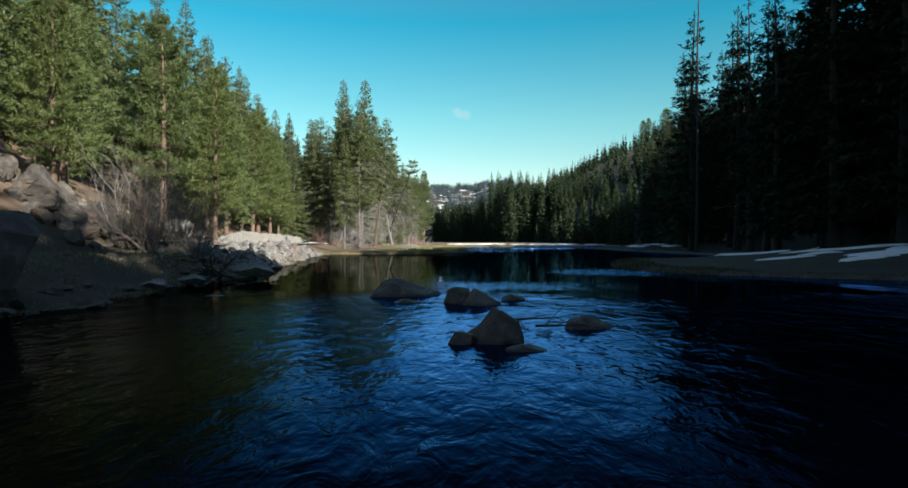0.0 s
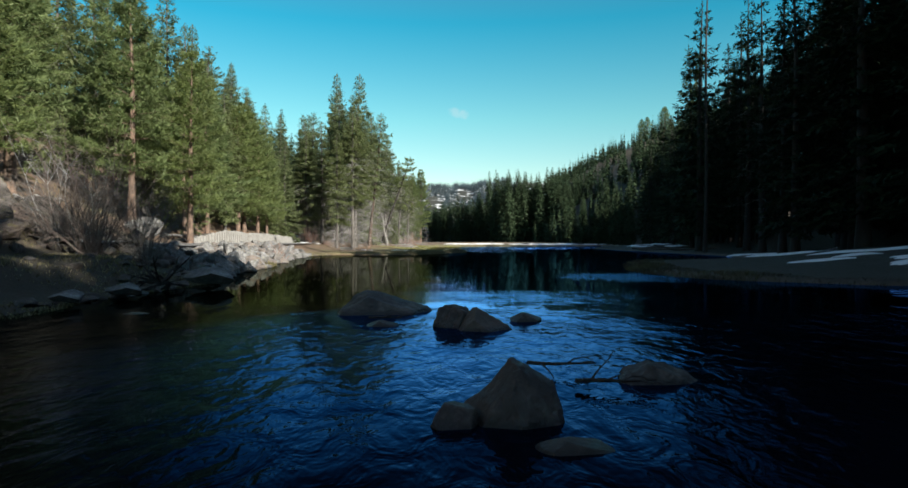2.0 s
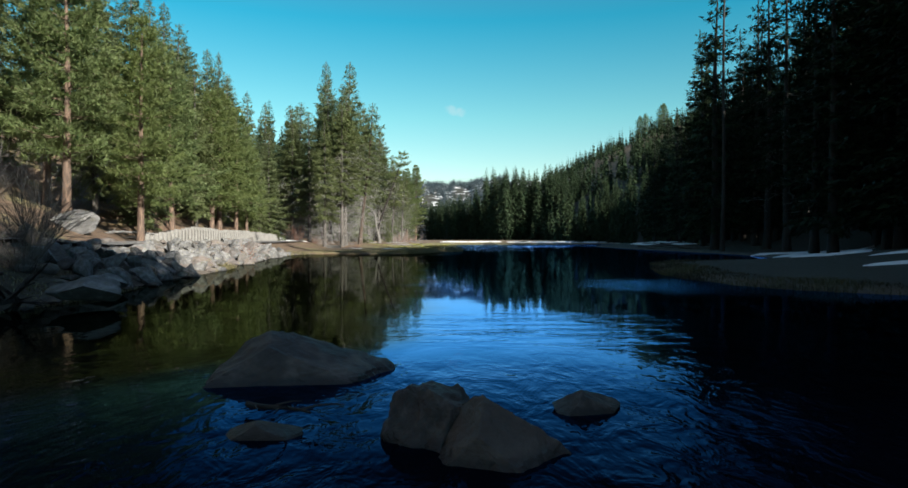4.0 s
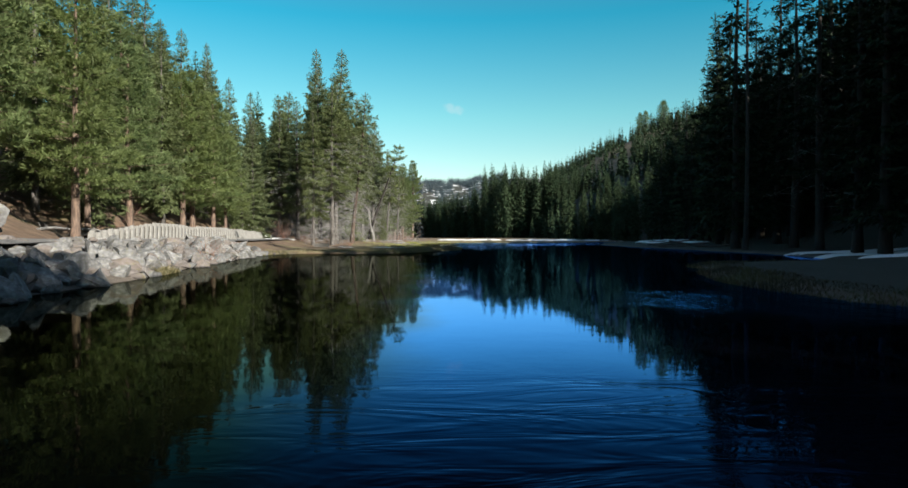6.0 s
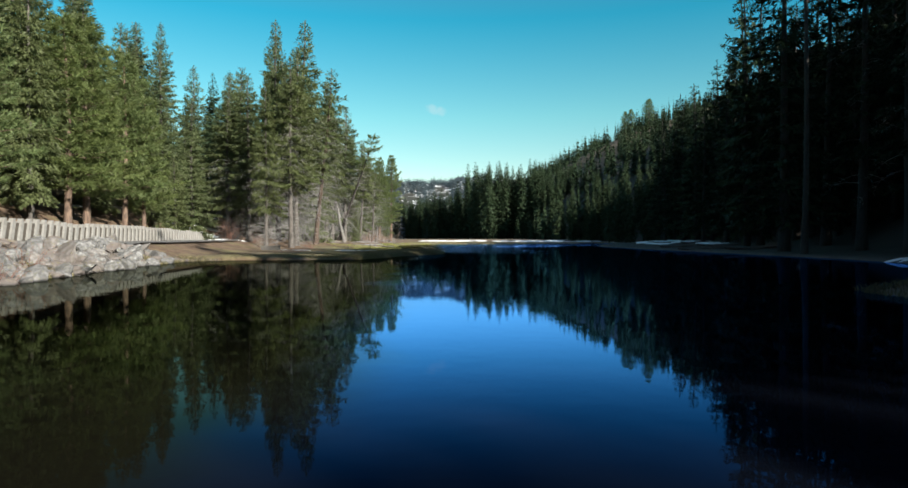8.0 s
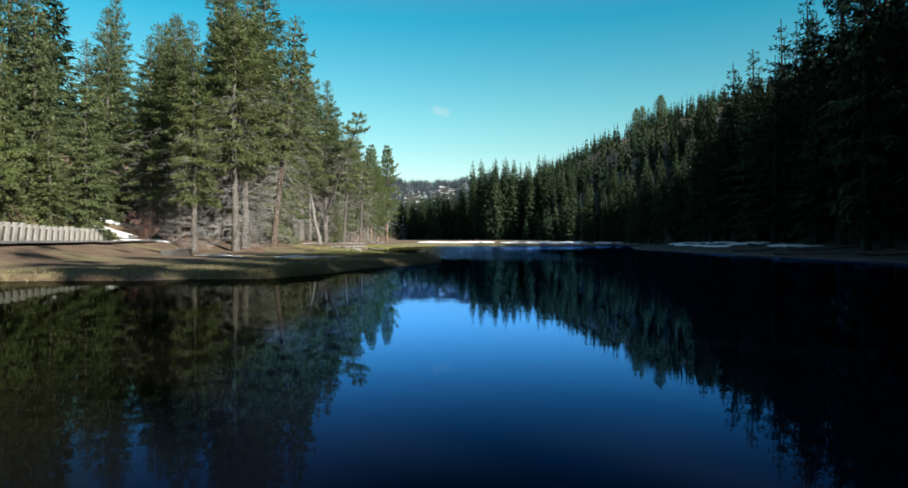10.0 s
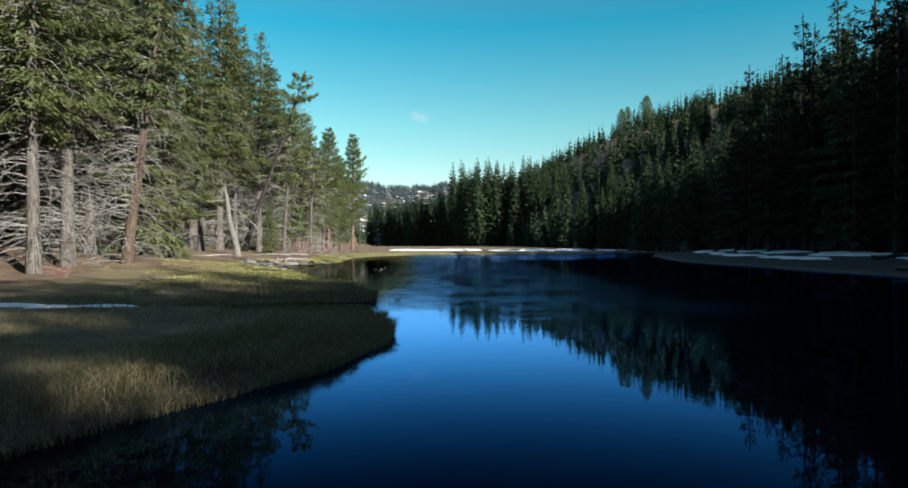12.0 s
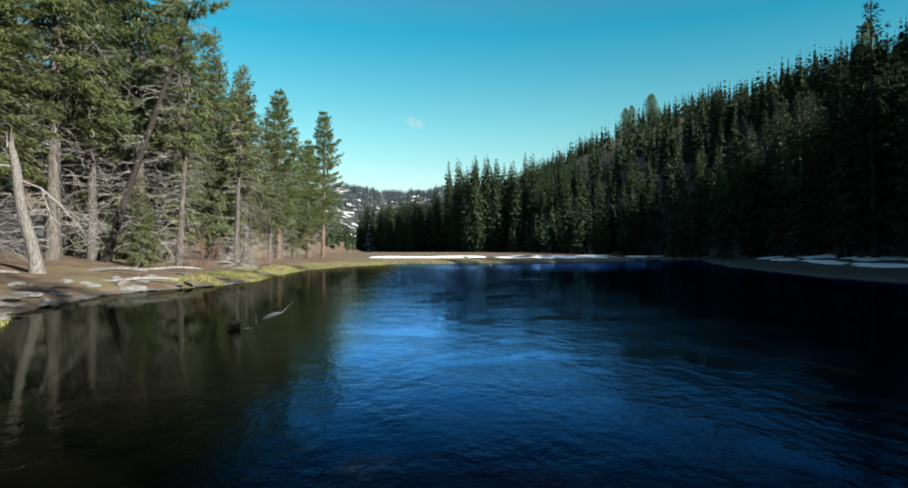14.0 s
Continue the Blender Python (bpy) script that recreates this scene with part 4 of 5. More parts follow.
while len(spots) < 800:
    y = r.uniform(-170, 60)
    x = float(line_at(RIGHT_TOE, y)) + r.uniform(-8, 46)
    if y > 18 and x < 0.8 * y + 6:
        continue
    # heights of these unseen trees are set so sun reaches only the road
    foot, over = float(height(x, y)), y + (x + 12) * 1.035
    tall = r.uniform(34, 44) if x < 52 else r.uniform(28, 40)
    if over < 76:
        tall = min(tall, 0.67 * (x + 12) - foot + (8.0 if over < 35 else 4.0)) if over < 37 else min(tall, 0.67 * (x + 12) - foot - 2.5) * r.uniform(0.8, 1.0)
    spots.append((x, y, foot - 0.3, tall, r.uniform(0.15, 0.20)))
# more unseen trees, added only to close gaps in the near bank's shade
for k in range(300):
    x, over = r.uniform(27, 50), r.uniform(-14, 34) if k < 240 else r.uniform(34, 38)
    y = over - (x + 12) * 1.035
    foot = float(height(x, y))
    spots.append((x, y, foot - 0.3, 0.67 * (x + 12) - foot + (r.uniform(5, 10) if k < 240 else r.uniform(1.5, 4)), 0.2))
far_wood("shaded_bank_forest", spots, SHADE_FIR, "conifers out of view, added to shade the near left bank")
spots = []
while len(spots) < 800:
    y = r.uniform(200, 900)
    x = float(line_at(LEFT_TOE, y)) - r.uniform(0, 190)
    if y < 300 and x > -80:
        continue
    spots.append((x, y, float(height(x, y)) - 0.3, r.uniform(14, 26), r.uniform(0.12, 0.17)))
far_wood("sunny_hillside_forest", spots, FAR_FIR, "conifer forest on the sunny hillside upstream")
spots = []
while len(spots) < 3000:
    y = r.uniform(480, 1250)
    x = r.uniform(-26, 60)
    if r.rand() < 0.88:
        x, y = r.uniform(-250, 200), r.uniform(1650, 2350)
    if y < 560 and x < 4 - (y - 360) * 0.19:
        continue
    # open snowfields break the trees of the distant slope
    if y > 1600 and math.sin(x * 0.055 + y * 0.006) + math.sin(x * 0.023 - y * 0.013 + 1.0) > 0.85:
        continue
    spots.append((x, y, float(height(x, y)) - 0.3, r.uniform(14, 26), r.uniform(0.18, 0.26)))
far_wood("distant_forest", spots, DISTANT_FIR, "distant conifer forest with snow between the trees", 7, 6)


# ---- rocks ----
def rock_mesh(name, seed, mat, detail=2, cuts=16, size=(1, 0.85, 0.7), rough=0.05, planes=()):
    """A boulder: a ball cut by random planes, with a rough skin. planes: main faces of its own, as x, y, z of the normal and a distance."""
    r = np.random.RandomState(seed)
    bm = bmesh.new()
    bmesh.ops.create_icosphere(bm, subdivisions=detail, radius=1.0)
    v = np.array([p.co[:] for p in bm.verts])
    faces_of = [(unit(np.array(p[:3], float)), p[3]) for p in planes] + [(unit(r.normal(0, 1, 3)), r.uniform(0.62, 0.85) if planes else r.uniform(0.28, 0.62) if cuts < 8 else r.uniform(0.38, 0.74)) for _ in range(cuts)]
    for d, k in faces_of:
        over = np.clip(v @ d - k, 0, None)
        v = v - over[:, None] * d * 0.97
    v = v * np.array(size)
    for p, co in zip(bm.verts, v):
        q = Vector(co)
        n1 = noise.noise(q * 2.3 + Vector((seed, 0, 0))) + 0.5 * noise.noise(q * 6.1 + Vector((0, seed, 0))) + (0.4 * noise.noise(q * 15 + Vector((0, 0, seed))) if detail > 3 else 0.0)
        p.co = q * (1 + rough * n1)
    me = bpy.data.meshes.new(name)
    bm.to_mesh(me)
    bm.free()
    me.materials.append(mat)
    return me


def boulder(name, me, x, y, scale, turn, label, sink=0.25, group="", z=None, tilt=0.0):
    ob = new(name, me)
    ground_z = float(height(x, y)) if z is None else z
    ob.matrix_basis = Matrix.LocRotScale((x, y, ground_z + scale[2] * (0.7 - sink)), Euler((tilt, tilt * 0.6, turn)), scale)
    return tagged(ob, label, "rock", group)


# boulders standing in the riffle
IN_RIVER = "boulders in the riffle"
WET = "dark wet boulder standing in the river"
PEAKED = ((0.62, -0.50, 0.62, 0.54), (0.45, -0.05, 0.90, 0.60), (-0.74, -0.25, 0.62, 0.42), (0.18, -0.90, 0.42, 0.52), (-0.35, -0.85, 0.45, 0.50), (0.1, 0.85, 0.5, 0.5), (0.92, -0.2, 0.25, 0.62), (-0.5, 0.5, 0.7, 0.5))
HUMPED = ((-0.55, -0.25, 0.80, 0.50), (0.40, -0.20, 0.90, 0.36), (0.05, -0.85, 0.55, 0.46), (0.0, 0.8, 0.6, 0.5), (-0.88, -0.2, 0.42, 0.66), (0.80, -0.3, 0.5, 0.62))
SLANTED = ((0.50, -0.30, 0.82, 0.30), (-0.62, -0.35, 0.70, 0.48), (0.0, -0.95, 0.30, 0.50), (0.2, 0.8, 0.5, 0.5), (0.85, -0.5, 0.2, 0.7))
LUMPY = ((0.1, -0.2, 1.0, 0.62), (-0.7, -0.3, 0.65, 0.60), (0.6, -0.5, 0.6, 0.62), (0.0, -0.95, 0.25, 0.62))
LOW = ((-0.5, -0.2, 0.85, 0.44), (0.35, -0.25, 0.92, 0.36), (0.0, -0.8, 0.6, 0.42), (0.0, 0.8, 0.6, 0.42))
boulder("river_boulder", rock_mesh("river_boulder", 31, RIVER_ROCK, 5, 12, (1, 1, 1), 0.08, PEAKED), 0.60, 9.35, (0.70, 0.64, 0.74), 0.15, "peaked dark boulder with split faces in the river", z=0.0, group=IN_RIVER, sink=0.72)
boulder("river_boulder", rock_mesh("river_boulder", 32, RIVER_ROCK, 4, 8, (1, 1, 1), 0.05, LUMPY), 0.16, 9.22, (0.32, 0.26, 0.24), 1.2, WET, z=0.0, group=IN_RIVER, sink=0.75)
boulder("river_boulder", rock_mesh("river_boulder", 33, RIVER_ROCK, 5, 10, (1, 1, 1), 0.09, LOW), 2.3, 10.78, (0.48, 0.42, 0.46), 0.1, "low rounded dark boulder in the river", z=0.0, group=IN_RIVER, sink=0.70)
boulder("river_boulder", rock_mesh("river_boulder", 34, RIVER_ROCK, 5, 10, (1, 1, 1), 0.11, LUMPY), 0.22, 15.2, (0.46, 0.44, 0.52), 0.7, WET, z=0.0, group=IN_RIVER, sink=0.72)
boulder("river_boulder", rock_mesh("river_boulder", 35, RIVER_ROCK, 5, 10, (1, 1, 1), 0.09, SLANTED), 0.62, 14.75, (0.60, 0.56, 0.58), -0.25, "slanting brown slab-sided boulder in the river", z=0.0, group=IN_RIVER, sink=0.70)
boulder("river_boulder", rock_mesh("river_boulder", 36, RIVER_ROCK, 4, 10, (1, 1, 1), 0.05, LOW), 1.5, 15.9, (0.36, 0.3, 0.36), 0.2, WET, z=0.0, group=IN_RIVER, sink=0.70)
boulder("river_boulder", rock_mesh("river_boulder", 37, RIVER_ROCK, 5, 10, (1, 1, 1), 0.09, HUMPED), -1.45, 17.3, (1.22, 0.85, 0.92), 0.05, "long humped dark boulder in the river", z=0.0, group=IN_RIVER, sink=0.72)
boulder("river_boulder", rock_mesh("river_boulder", 38, RIVER_ROCK, 3, 10, (1, 1, 1), 0.05, LOW), -1.15, 15.2, (0.36, 0.26, 0.26), 0.0, WET, z=0.0, group=IN_RIVER, sink=0.75)
boulder("river_boulder", rock_mesh("river_boulder", 39, RIVER_ROCK, 3, 10, (1, 1, 1), 0.05, LOW), 0.97, 8.5, (0.38, 0.24, 0.20), 0.15, WET, z=0.0, group=IN_RIVER, sink=0.72)
for i, (x, y, w) in enumerate(((-2.4, 16.0, 0.3), (2.9, 14.8, 0.34), (1.9, 17.2, 0.3), (-0.6, 17.4, 0.25), (-1.9, 9.5, 0.42), (-1.35, 9.25, 0.34), (-2.3, 9.2, 0.3), (-0.4, 9.1, 0.26), (2.0, 9.1, 0.22), (-6.4, 17.2, 0.7), (-7.0, 15.8, 0.5))):
    boulder("river_stone", rock_mesh("river_stone", 60 + i, RIVER_ROCK, 2, 12, (1.1, 0.7, 0.35), 0.05), x, y, (w, w, w * 0.35), i * 0.7, "dark stone just breaking the water", z=-0.075, group="stones awash in the riffle", sink=0.62)

# the near left bank
big = rock_mesh("dark_boulder", 41, RIVER_ROCK, 4, 12, (0.9, 0.9, 0.95), 0.05)
boulder("dark_boulder", big, -9.45, 12.6, (1.25, 1.15, 1.6), 0.5, "large dark rounded boulder on the bank", sink=0.1)
ledges = [rock_mesh("bank_boulder", 140 + i, OUTCROP, 3, 15, (1, 0.8, 0.55), 0.05) for i in range(6)]
rb = random.Random(4)
for i in range(96):
    y = rb.uniform(7, 31)
    d = rb.choice((rb.uniform(-0.3, 0.5), rb.uniform(0.0, 3.4)))
    s = rb.uniform(0.12, 0.38) * (1.7 if rb.random() < 0.16 else 1.0)
    x = float(line_at(LEFT_SHORE, y)) - d
    boulder("bank_boulder", ledges[i % 6], x, y, (s * 1.2, s, s * rb.uniform(0.8, 1.1)), rb.uniform(0, 6), "dark stone half sunk in the grassy bank", group="stones on the near bank", z=max(float(height(x, y)), -0.05), sink=0.62, tilt=rb.uniform(-0.3, 0.3))
slab = rock_mesh("ledge_slab", 152, RIPRAP, 3, 16, (1.2, 0.7, 0.42), 0.04)
for x, y, s, a in ((-7.9, 24.3, 1.05, 0.1), (-8.7, 20.6, 0.6, 0.3), (-9.0, 18.6, 0.55, -0.2), (-9.6, 28.2, 0.8, 0.4)):
    boulder("ledge_slab", slab, x, y, (s, s, s), a, "flat pale slab lying at the waterline", sink=0.40, group="slabs at the waterline", z=0.04)
crag = [rock_mesh("outcrop_rock", 160 + i, OUTCROP, 4, 13, (1.2, 0.9, 1.1), 0.14) for i in range(7)]
ro = random.Random(31)
for i in range(130):
    x, y = ro.uniform(-23.5, -13.4), ro.uniform(22.5, 31.5)
    s = ro.uniform(0.22, 0.62) + (0.40 if -20.5 < x < -15.2 and 25.5 < y < 29.5 else 0.0) * ro.random()
    boulder("outcrop_rock", crag[i % 7], x, y, (s * 1.15, s, s * ro.uniform(0.8, 1.25)), ro.uniform(0, 6.28), "jagged brown-grey rock of the slope's outcrop", group="outcrop on the slope", sink=0.38, tilt=ro.uniform(-0.4, 0.4))
boulder("pale_boulder", rock_mesh("pale_boulder", 171, RIPRAP, 4, 16, (1.05, 0.8, 0.75), 0.05), -19.0, 43.6, (1.5, 1.25, 1.3), 0.3, "big pale granite boulder at the foot of the slope", sink=0.15)
boulder("mossy_boulder", rock_mesh("mossy_boulder", 172, OUTCROP, 4, 14, (1.1, 0.8, 0.7), 0.07), -15.6, 127.5, (0.95, 0.8, 0.75), 0.3, "dark mossy boulder on the forest floor", sink=0.2)

# ---- road, barrier wall ----
WALL_Y0, WALL_Y1 = 54.5, 108.0


def wall_x(y):
    return -21.5 - (y - 61) * 0.0963


def build_road():
    ys = np.arange(26, 150, 1.0)
    right = np.where(ys < 70, line_at(LEFT_SHORE, np.minimum(ys, 70)) - 3.7, np.interp(ys, [70, 90, 108, 125, 150], [-18.9, -20.2, -22.4, -27, -36]))
    left = np.where(ys < 58, right - 3.8, wall_x(ys) + 0.25)
    left = np.minimum(np.where(ys > 108, right - 4.5, left), right - 3.0)
    s = np.linspace(0, 1, 9)
    x = left[:, None] + (right - left)[:, None] * s[None]
    y = np.repeat(ys[:, None], 9, 1)
    z = height(x, y) * 0.35 + height(x, y).mean(1, keepdims=True) * 0.65 + 0.07
    i = np.arange(x.size).reshape(x.shape)
    f = np.stack([i[:-1, :-1], i[:-1, 1:], i[1:, 1:], i[1:, :-1]], -1).reshape(-1, 4)
    ob = new("road", arrays_mesh("road", np.stack([x, y, z], -1).reshape(-1, 3), f, ASPHALT, True))
    return tagged(ob, "worn grey asphalt road along the water", "road", kind="structure")


build_road()


def column_mesh(tall):
    """One post of the crib wall, which leans back and sideways, with a narrower head."""
    bm = bmesh.new()
    box(bm, 0, 0, tall / 2, 0.30, 0.36, tall, 0.025)
    box(bm, 0.02, 0, tall + 0.07, 0.24, 0.28, 0.15, 0.03)
    for v in bm.verts:
        v.co.x, v.co.y = v.co.x - 0.16 * v.co.z, v.co.y + 0.55 * v.co.z
    me = bpy.data.meshes.new("column")
    bm.to_mesh(me)
    bm.free()
    me.materials.append(CONCRETE)
    return me


crib = tagged(new("crib_wall"), "pale concrete crib wall of notched leaning columns above the road", "retaining wall")
crib.location = (wall_x(80), 80, 0)
heights = {}
y = WALL_Y0
while y < WALL_Y1:
    tall = round((0.45 + 0.75 * float(smooth(54, 66, y))) * (1 - 0.25 * float(smooth(80, 108, y))) * 10) / 10
    if tall not in heights:
        heights[tall] = column_mesh(tall)
    ob = part_of("column", heights[tall], crib)
    ob.location = (wall_x(y) - wall_x(80), y - 80, float(height(wall_x(y) + 0.6, y)) - 0.05)
    ob.rotation_euler = (0, 0, radians(5.5))
    y += 0.84
bm = bmesh.new()
back = []
for y in np.arange(WALL_Y0, WALL_Y1 + 1, 2.0):
    b = float(height(wall_x(y) + 0.6, y)) - 0.3
    t = 0.20 + (0.45 + 0.75 * float(smooth(54, 66, y))) * (1 - 0.25 * float(smooth(80, 108, y)))
    back.append([bm.verts.new((wall_x(y) + 0.08 - wall_x(80) - k * 0.2, y - 80, b + k * (t - 0.05) + 0.0)) for k in (0, 1)] + [bm.verts.new((wall_x(y) - 2.1 - wall_x(80), y - 80, b + k * (t - 0.05))) for k in (1, 0)])
for p, q in zip(back, back[1:]):
    for k in range(4):
        bm.faces.new((p[k], q[k], q[(k + 1) % 4], p[(k + 1) % 4]))
part("backing", bm, SOIL_FILL, crib, "dark gaps and fill behind the columns")

bm = bmesh.new()
box(bm, 0, 0, 0.22, 1.8, 0.7, 0.5, 0.04)
block = tagged(new("concrete_block"), "low grey concrete block on the meadow", "concrete block")
block.location = (-15.2, 95.0, float(height(-15.2, 95.0)) - 0.04)
part("body", bm, DARK_CONCRETE, block)

# ---- snow ----
def snow_patch(x, y, rx, ry, turn, seed, thick=0.16):
    """A thin, ragged sheet of old snow draped on the ground."""
    r = np.random.RandomState(seed)
    n, rings = 44, 9
    a = np.arange(n) * 2 * np.pi / n
    edge = 1 + sum(r.uniform(0.08, 0.34) / (k ** 0.5) * np.sin(k * a + r.uniform(0, 6.28)) for k in (2, 3, 5, 7, 11, 13))
    t = np.linspace(0, 1, rings + 1)[1:]
    px = t[:, None] * np.cos(a) * edge * rx
    py = t[:, None] * np.sin(a) * edge * ry
    gx, gy = x + px * np.cos(turn) - py * np.sin(turn), y + px * np.sin(turn) + py * np.cos(turn)
    gz = height(gx, gy) + min(thick, 0.32 * ry) * np.sqrt(np.clip(1 - t[:, None] ** 2, 0, 1)) - 0.02 + 0.03 * bumps(gx, gy, SMALL)
    gz[-1] -= 0.05
    v = np.concatenate([[[x, y, float(height(x, y)) + min(thick - 0.01, 0.30 * ry)]], np.stack([gx, gy, gz], -1).reshape(-1, 3)])
    j = np.arange(n)
    k = (j + 1) % n
    f = [np.c_[0 * j, 1 + j, 1 + k]]
    for i in range(rings - 1):
        b0, b1 = 1 + i * n, 1 + (i + 1) * n
        f += [np.c_[b0 + j, b1 + j, b1 + k], np.c_[b0 + j, b1 + k, b0 + k]]
    ob = new("snow_patch", arrays_mesh("snow_patch", v, np.concatenate(f), SNOW, True))
    return tagged(ob, "ragged patch of old snow on the bank", "snow", "snow patches")


for i, (x, y, rx, ry, a) in enumerate((
    (25.5, 34, 4.2, 1.5, 0.1), (20.5, 31, 1.8, 0.5, 0.3), (28, 38, 2.6, 0.8, 0.3), (27, 42, 4.0, 0.9, -0.2), (19, 36, 1.8, 0.4, 0.0), (22.5, 38.5, 1.4, 0.4, 0.1), (23, 47, 2.8, 0.6, 0.2), (32, 61.5, 6.0, 2.0, 0.1), (34, 68, 6.5, 2.0, 0.0), (30, 55, 3.5, 1.0, 0.2),
    (47, 140, 8, 2.2, 1.45), (50, 157, 8, 2.2, 1.35), (55, 173, 8, 2.4, 1.2), (61, 190, 9, 2.4, 1.1), (63, 205, 6, 1.6, 0.95), (43, 124, 5, 1.6, 1.5), (41.5, 141, 8, 1.1, 1.5), (44.5, 157, 8, 1.2, 1.38), (49.5, 173, 8, 1.3, 1.2), (55.5, 190, 8, 1.3, 1.1),
    (-27.5, 113, 3.4, 1.2, 0.9), (-24.8, 110, 2.6, 0.9, 0.6), (-29.6, 116.5, 2.6, 0.8, 0.9), (-31.5, 108, 3.0, 0.8, 1.2), (-34, 120, 3.0, 1.0, 0.8),
    (-14.6, 98.6, 0.7, 0.3, 0.1), (-13.2, 97.9, 0.8, 0.3, 0.2), (-12.0, 97.3, 0.5, 0.2, 0.0), (-7.6, 96.4, 0.7, 0.3, 0.1), (-6.5, 96.1, 0.6, 0.25, 0.3), (-5.4, 96.3, 0.7, 0.2, 0.0), (-8.4, 95.4, 0.4, 0.15, 0.2)
)):
    snow_patch(x, y, rx, ry, a, 300 + i)
# deeper drifts behind the tan flats of the far shore
rd = random.Random(52)
for i in range(26):
    k = rd.random()
    x = -4 + 66 * k
    y = float(np.interp(x, [-4, 5, 28, 36, 62], [209, 212, 218, 224, 243])) + rd.uniform(-1.0, 5.0)
    snow_patch(x, y, rd.uniform(2.5, 6.0), rd.uniform(1.2, 3.0), rd.uniform(0.0, 0.5), 360 + i, rd.uniform(0.2, 0.4))


# ---- snag, leaning trees, fallen wood, shrubs ----
def stick(soup, r, a, d, length, radius, depth, spread=0.7, droop=0.1):
    """A bare branch that forks as it goes."""
    n = 3
    pts, p, q = [np.array(a, float)], np.array(a, float), unit(np.array(d, float))
    for _ in range(n):
        q = unit(q + r.normal(0, 0.13, 3) + [0, 0, -droop])
        p = p + q * length / n
        pts.append(p)
    soup.path(pts, np.linspace(radius, radius * 0.35, n + 1), 3)
    if depth > 0:
        for _ in range(r.randint(3, 6)):
            k = r.randint(1, n + 1)
            stick(soup, r, pts[k], unit(q + r.normal(0, spread, 3)), length * r.uniform(0.3, 0.6), radius * 0.45, depth - 1, spread, droop)


def dead_snag():
    r = np.random.RandomState(3)
    s = Soup()
    h = np.linspace(0, 1, 12)
    z0 = float(height(-13.9, 140.1)) - 0.3
    pts = np.c_[-1.25 * h + 0.08 * np.sin(h * 9), -0.2 * h, z0 * 0 + 6.7 * h]
    rad = np.interp(h, [0, 0.06, 0.2, 0.85, 1.0], [0.46, 0.34, 0.28, 0.20, 0.11])
    s.path(pts, rad, 12)
    for _ in range(7):
        a = r.uniform(0, 6.28)
        s.tubes([pts[-1] + [0.12 * math.cos(a), 0.12 * math.sin(a), -0.3]], [pts[-1] + [0.14 * math.cos(a), 0.14 * math.sin(a), r.uniform(0.1, 0.75)]], 0.07, 0.01, 4)
    top = tagged(new("dead_snag"), "pale barkless dead trunk with a broken top, leaning at the shore", "dead tree")
    top.location = (-13.9, 140.1, z0)
    part_of("trunk", s.mesh("trunk", SNAG, True), top)
    limbs = Soup()
    stick(limbs, r, pts[8], (0.9, -0.25, -0.25), 3.6, 0.06, 2, 0.45, 0.16)
    stick(limbs, r, pts[9], (-0.9, -0.3, 0.2), 1.6, 0.05, 1, 0.5, 0.1)
    stick(limbs, r, pts[7], (-0.8, 0.2, 0.1), 1.3, 0.04, 1, 0.5, 0.1)
    tagged(part_of("dead_branch", limbs.mesh("dead_branch", DEAD), top), kind="stuff")


dead_snag()


def bare_pole(x, y, tall):
    """A dead trunk that has lost its bark, with short stubs of branches."""
    r = np.random.RandomState(17)
    top = tagged(new("bare_pole"), "tall bare dead trunk with short stubs, among dark firs", "dead tree")
    top.location = (x, y, float(height(x, y)) - 0.3)
    h = np.linspace(0, 1, 12)
    pts = np.c_[0.35 * h + 0.1 * np.sin(h * 7), 0.1 * h, tall * h]
    stem = Soup()
    stem.path(pts, np.interp(h, [0, 0.1, 1.0], [0.34, 0.24, 0.06]), 8)
    part_of("trunk", stem.mesh("trunk", DARK_BARK, True), top)
    stubs = Soup()
    for k in range(40):
        q = r.uniform(0.25, 0.97)
        p = np.array([np.interp(q, h, pts[:, j]) for j in range(3)])
        a = r.uniform(0, 6.28)
        stick(stubs, r, p, (math.cos(a), math.sin(a), -0.1), r.uniform(0.4, 1.8) * (1.1 - q), 0.035, 1, 0.4, 0.1)
    tagged(part_of("dead_branch", stubs.mesh("dead_branch", DARK_BARK), top), kind="stuff")


bare_pole(31.85, 82.2, 36.5)


def lone_tree(name, meshes, x, y, label, turn=0.0):
    trunk, crown, grey = meshes
    top = tagged(new(name), label, "tree", GROVE)
    top.matrix_basis = Matrix.Translation((x, y, float(height(x, y)) - 0.1)) @ Matrix.Rotation(turn, 4, "Z")
    part_of("trunk", trunk, top)
    tagged(part_of("crown", crown, top), kind="stuff")
    if grey:
        tagged(part_of("dead_branch", grey, top, "tangle of bare silver-grey branches"), kind="stuff")
    return top


leaning = make_conifer(51, 20.5, 2.5, "pine", 0.66, 0.6, 1.0, (7.2, -1.3), sticks=1.3)
leaning[0].materials[0] = DARK_BARK
lone_tree("leaning_pine", leaning, -16.8, 153, "leaning dark-trunked pine draped with silver dead branches")
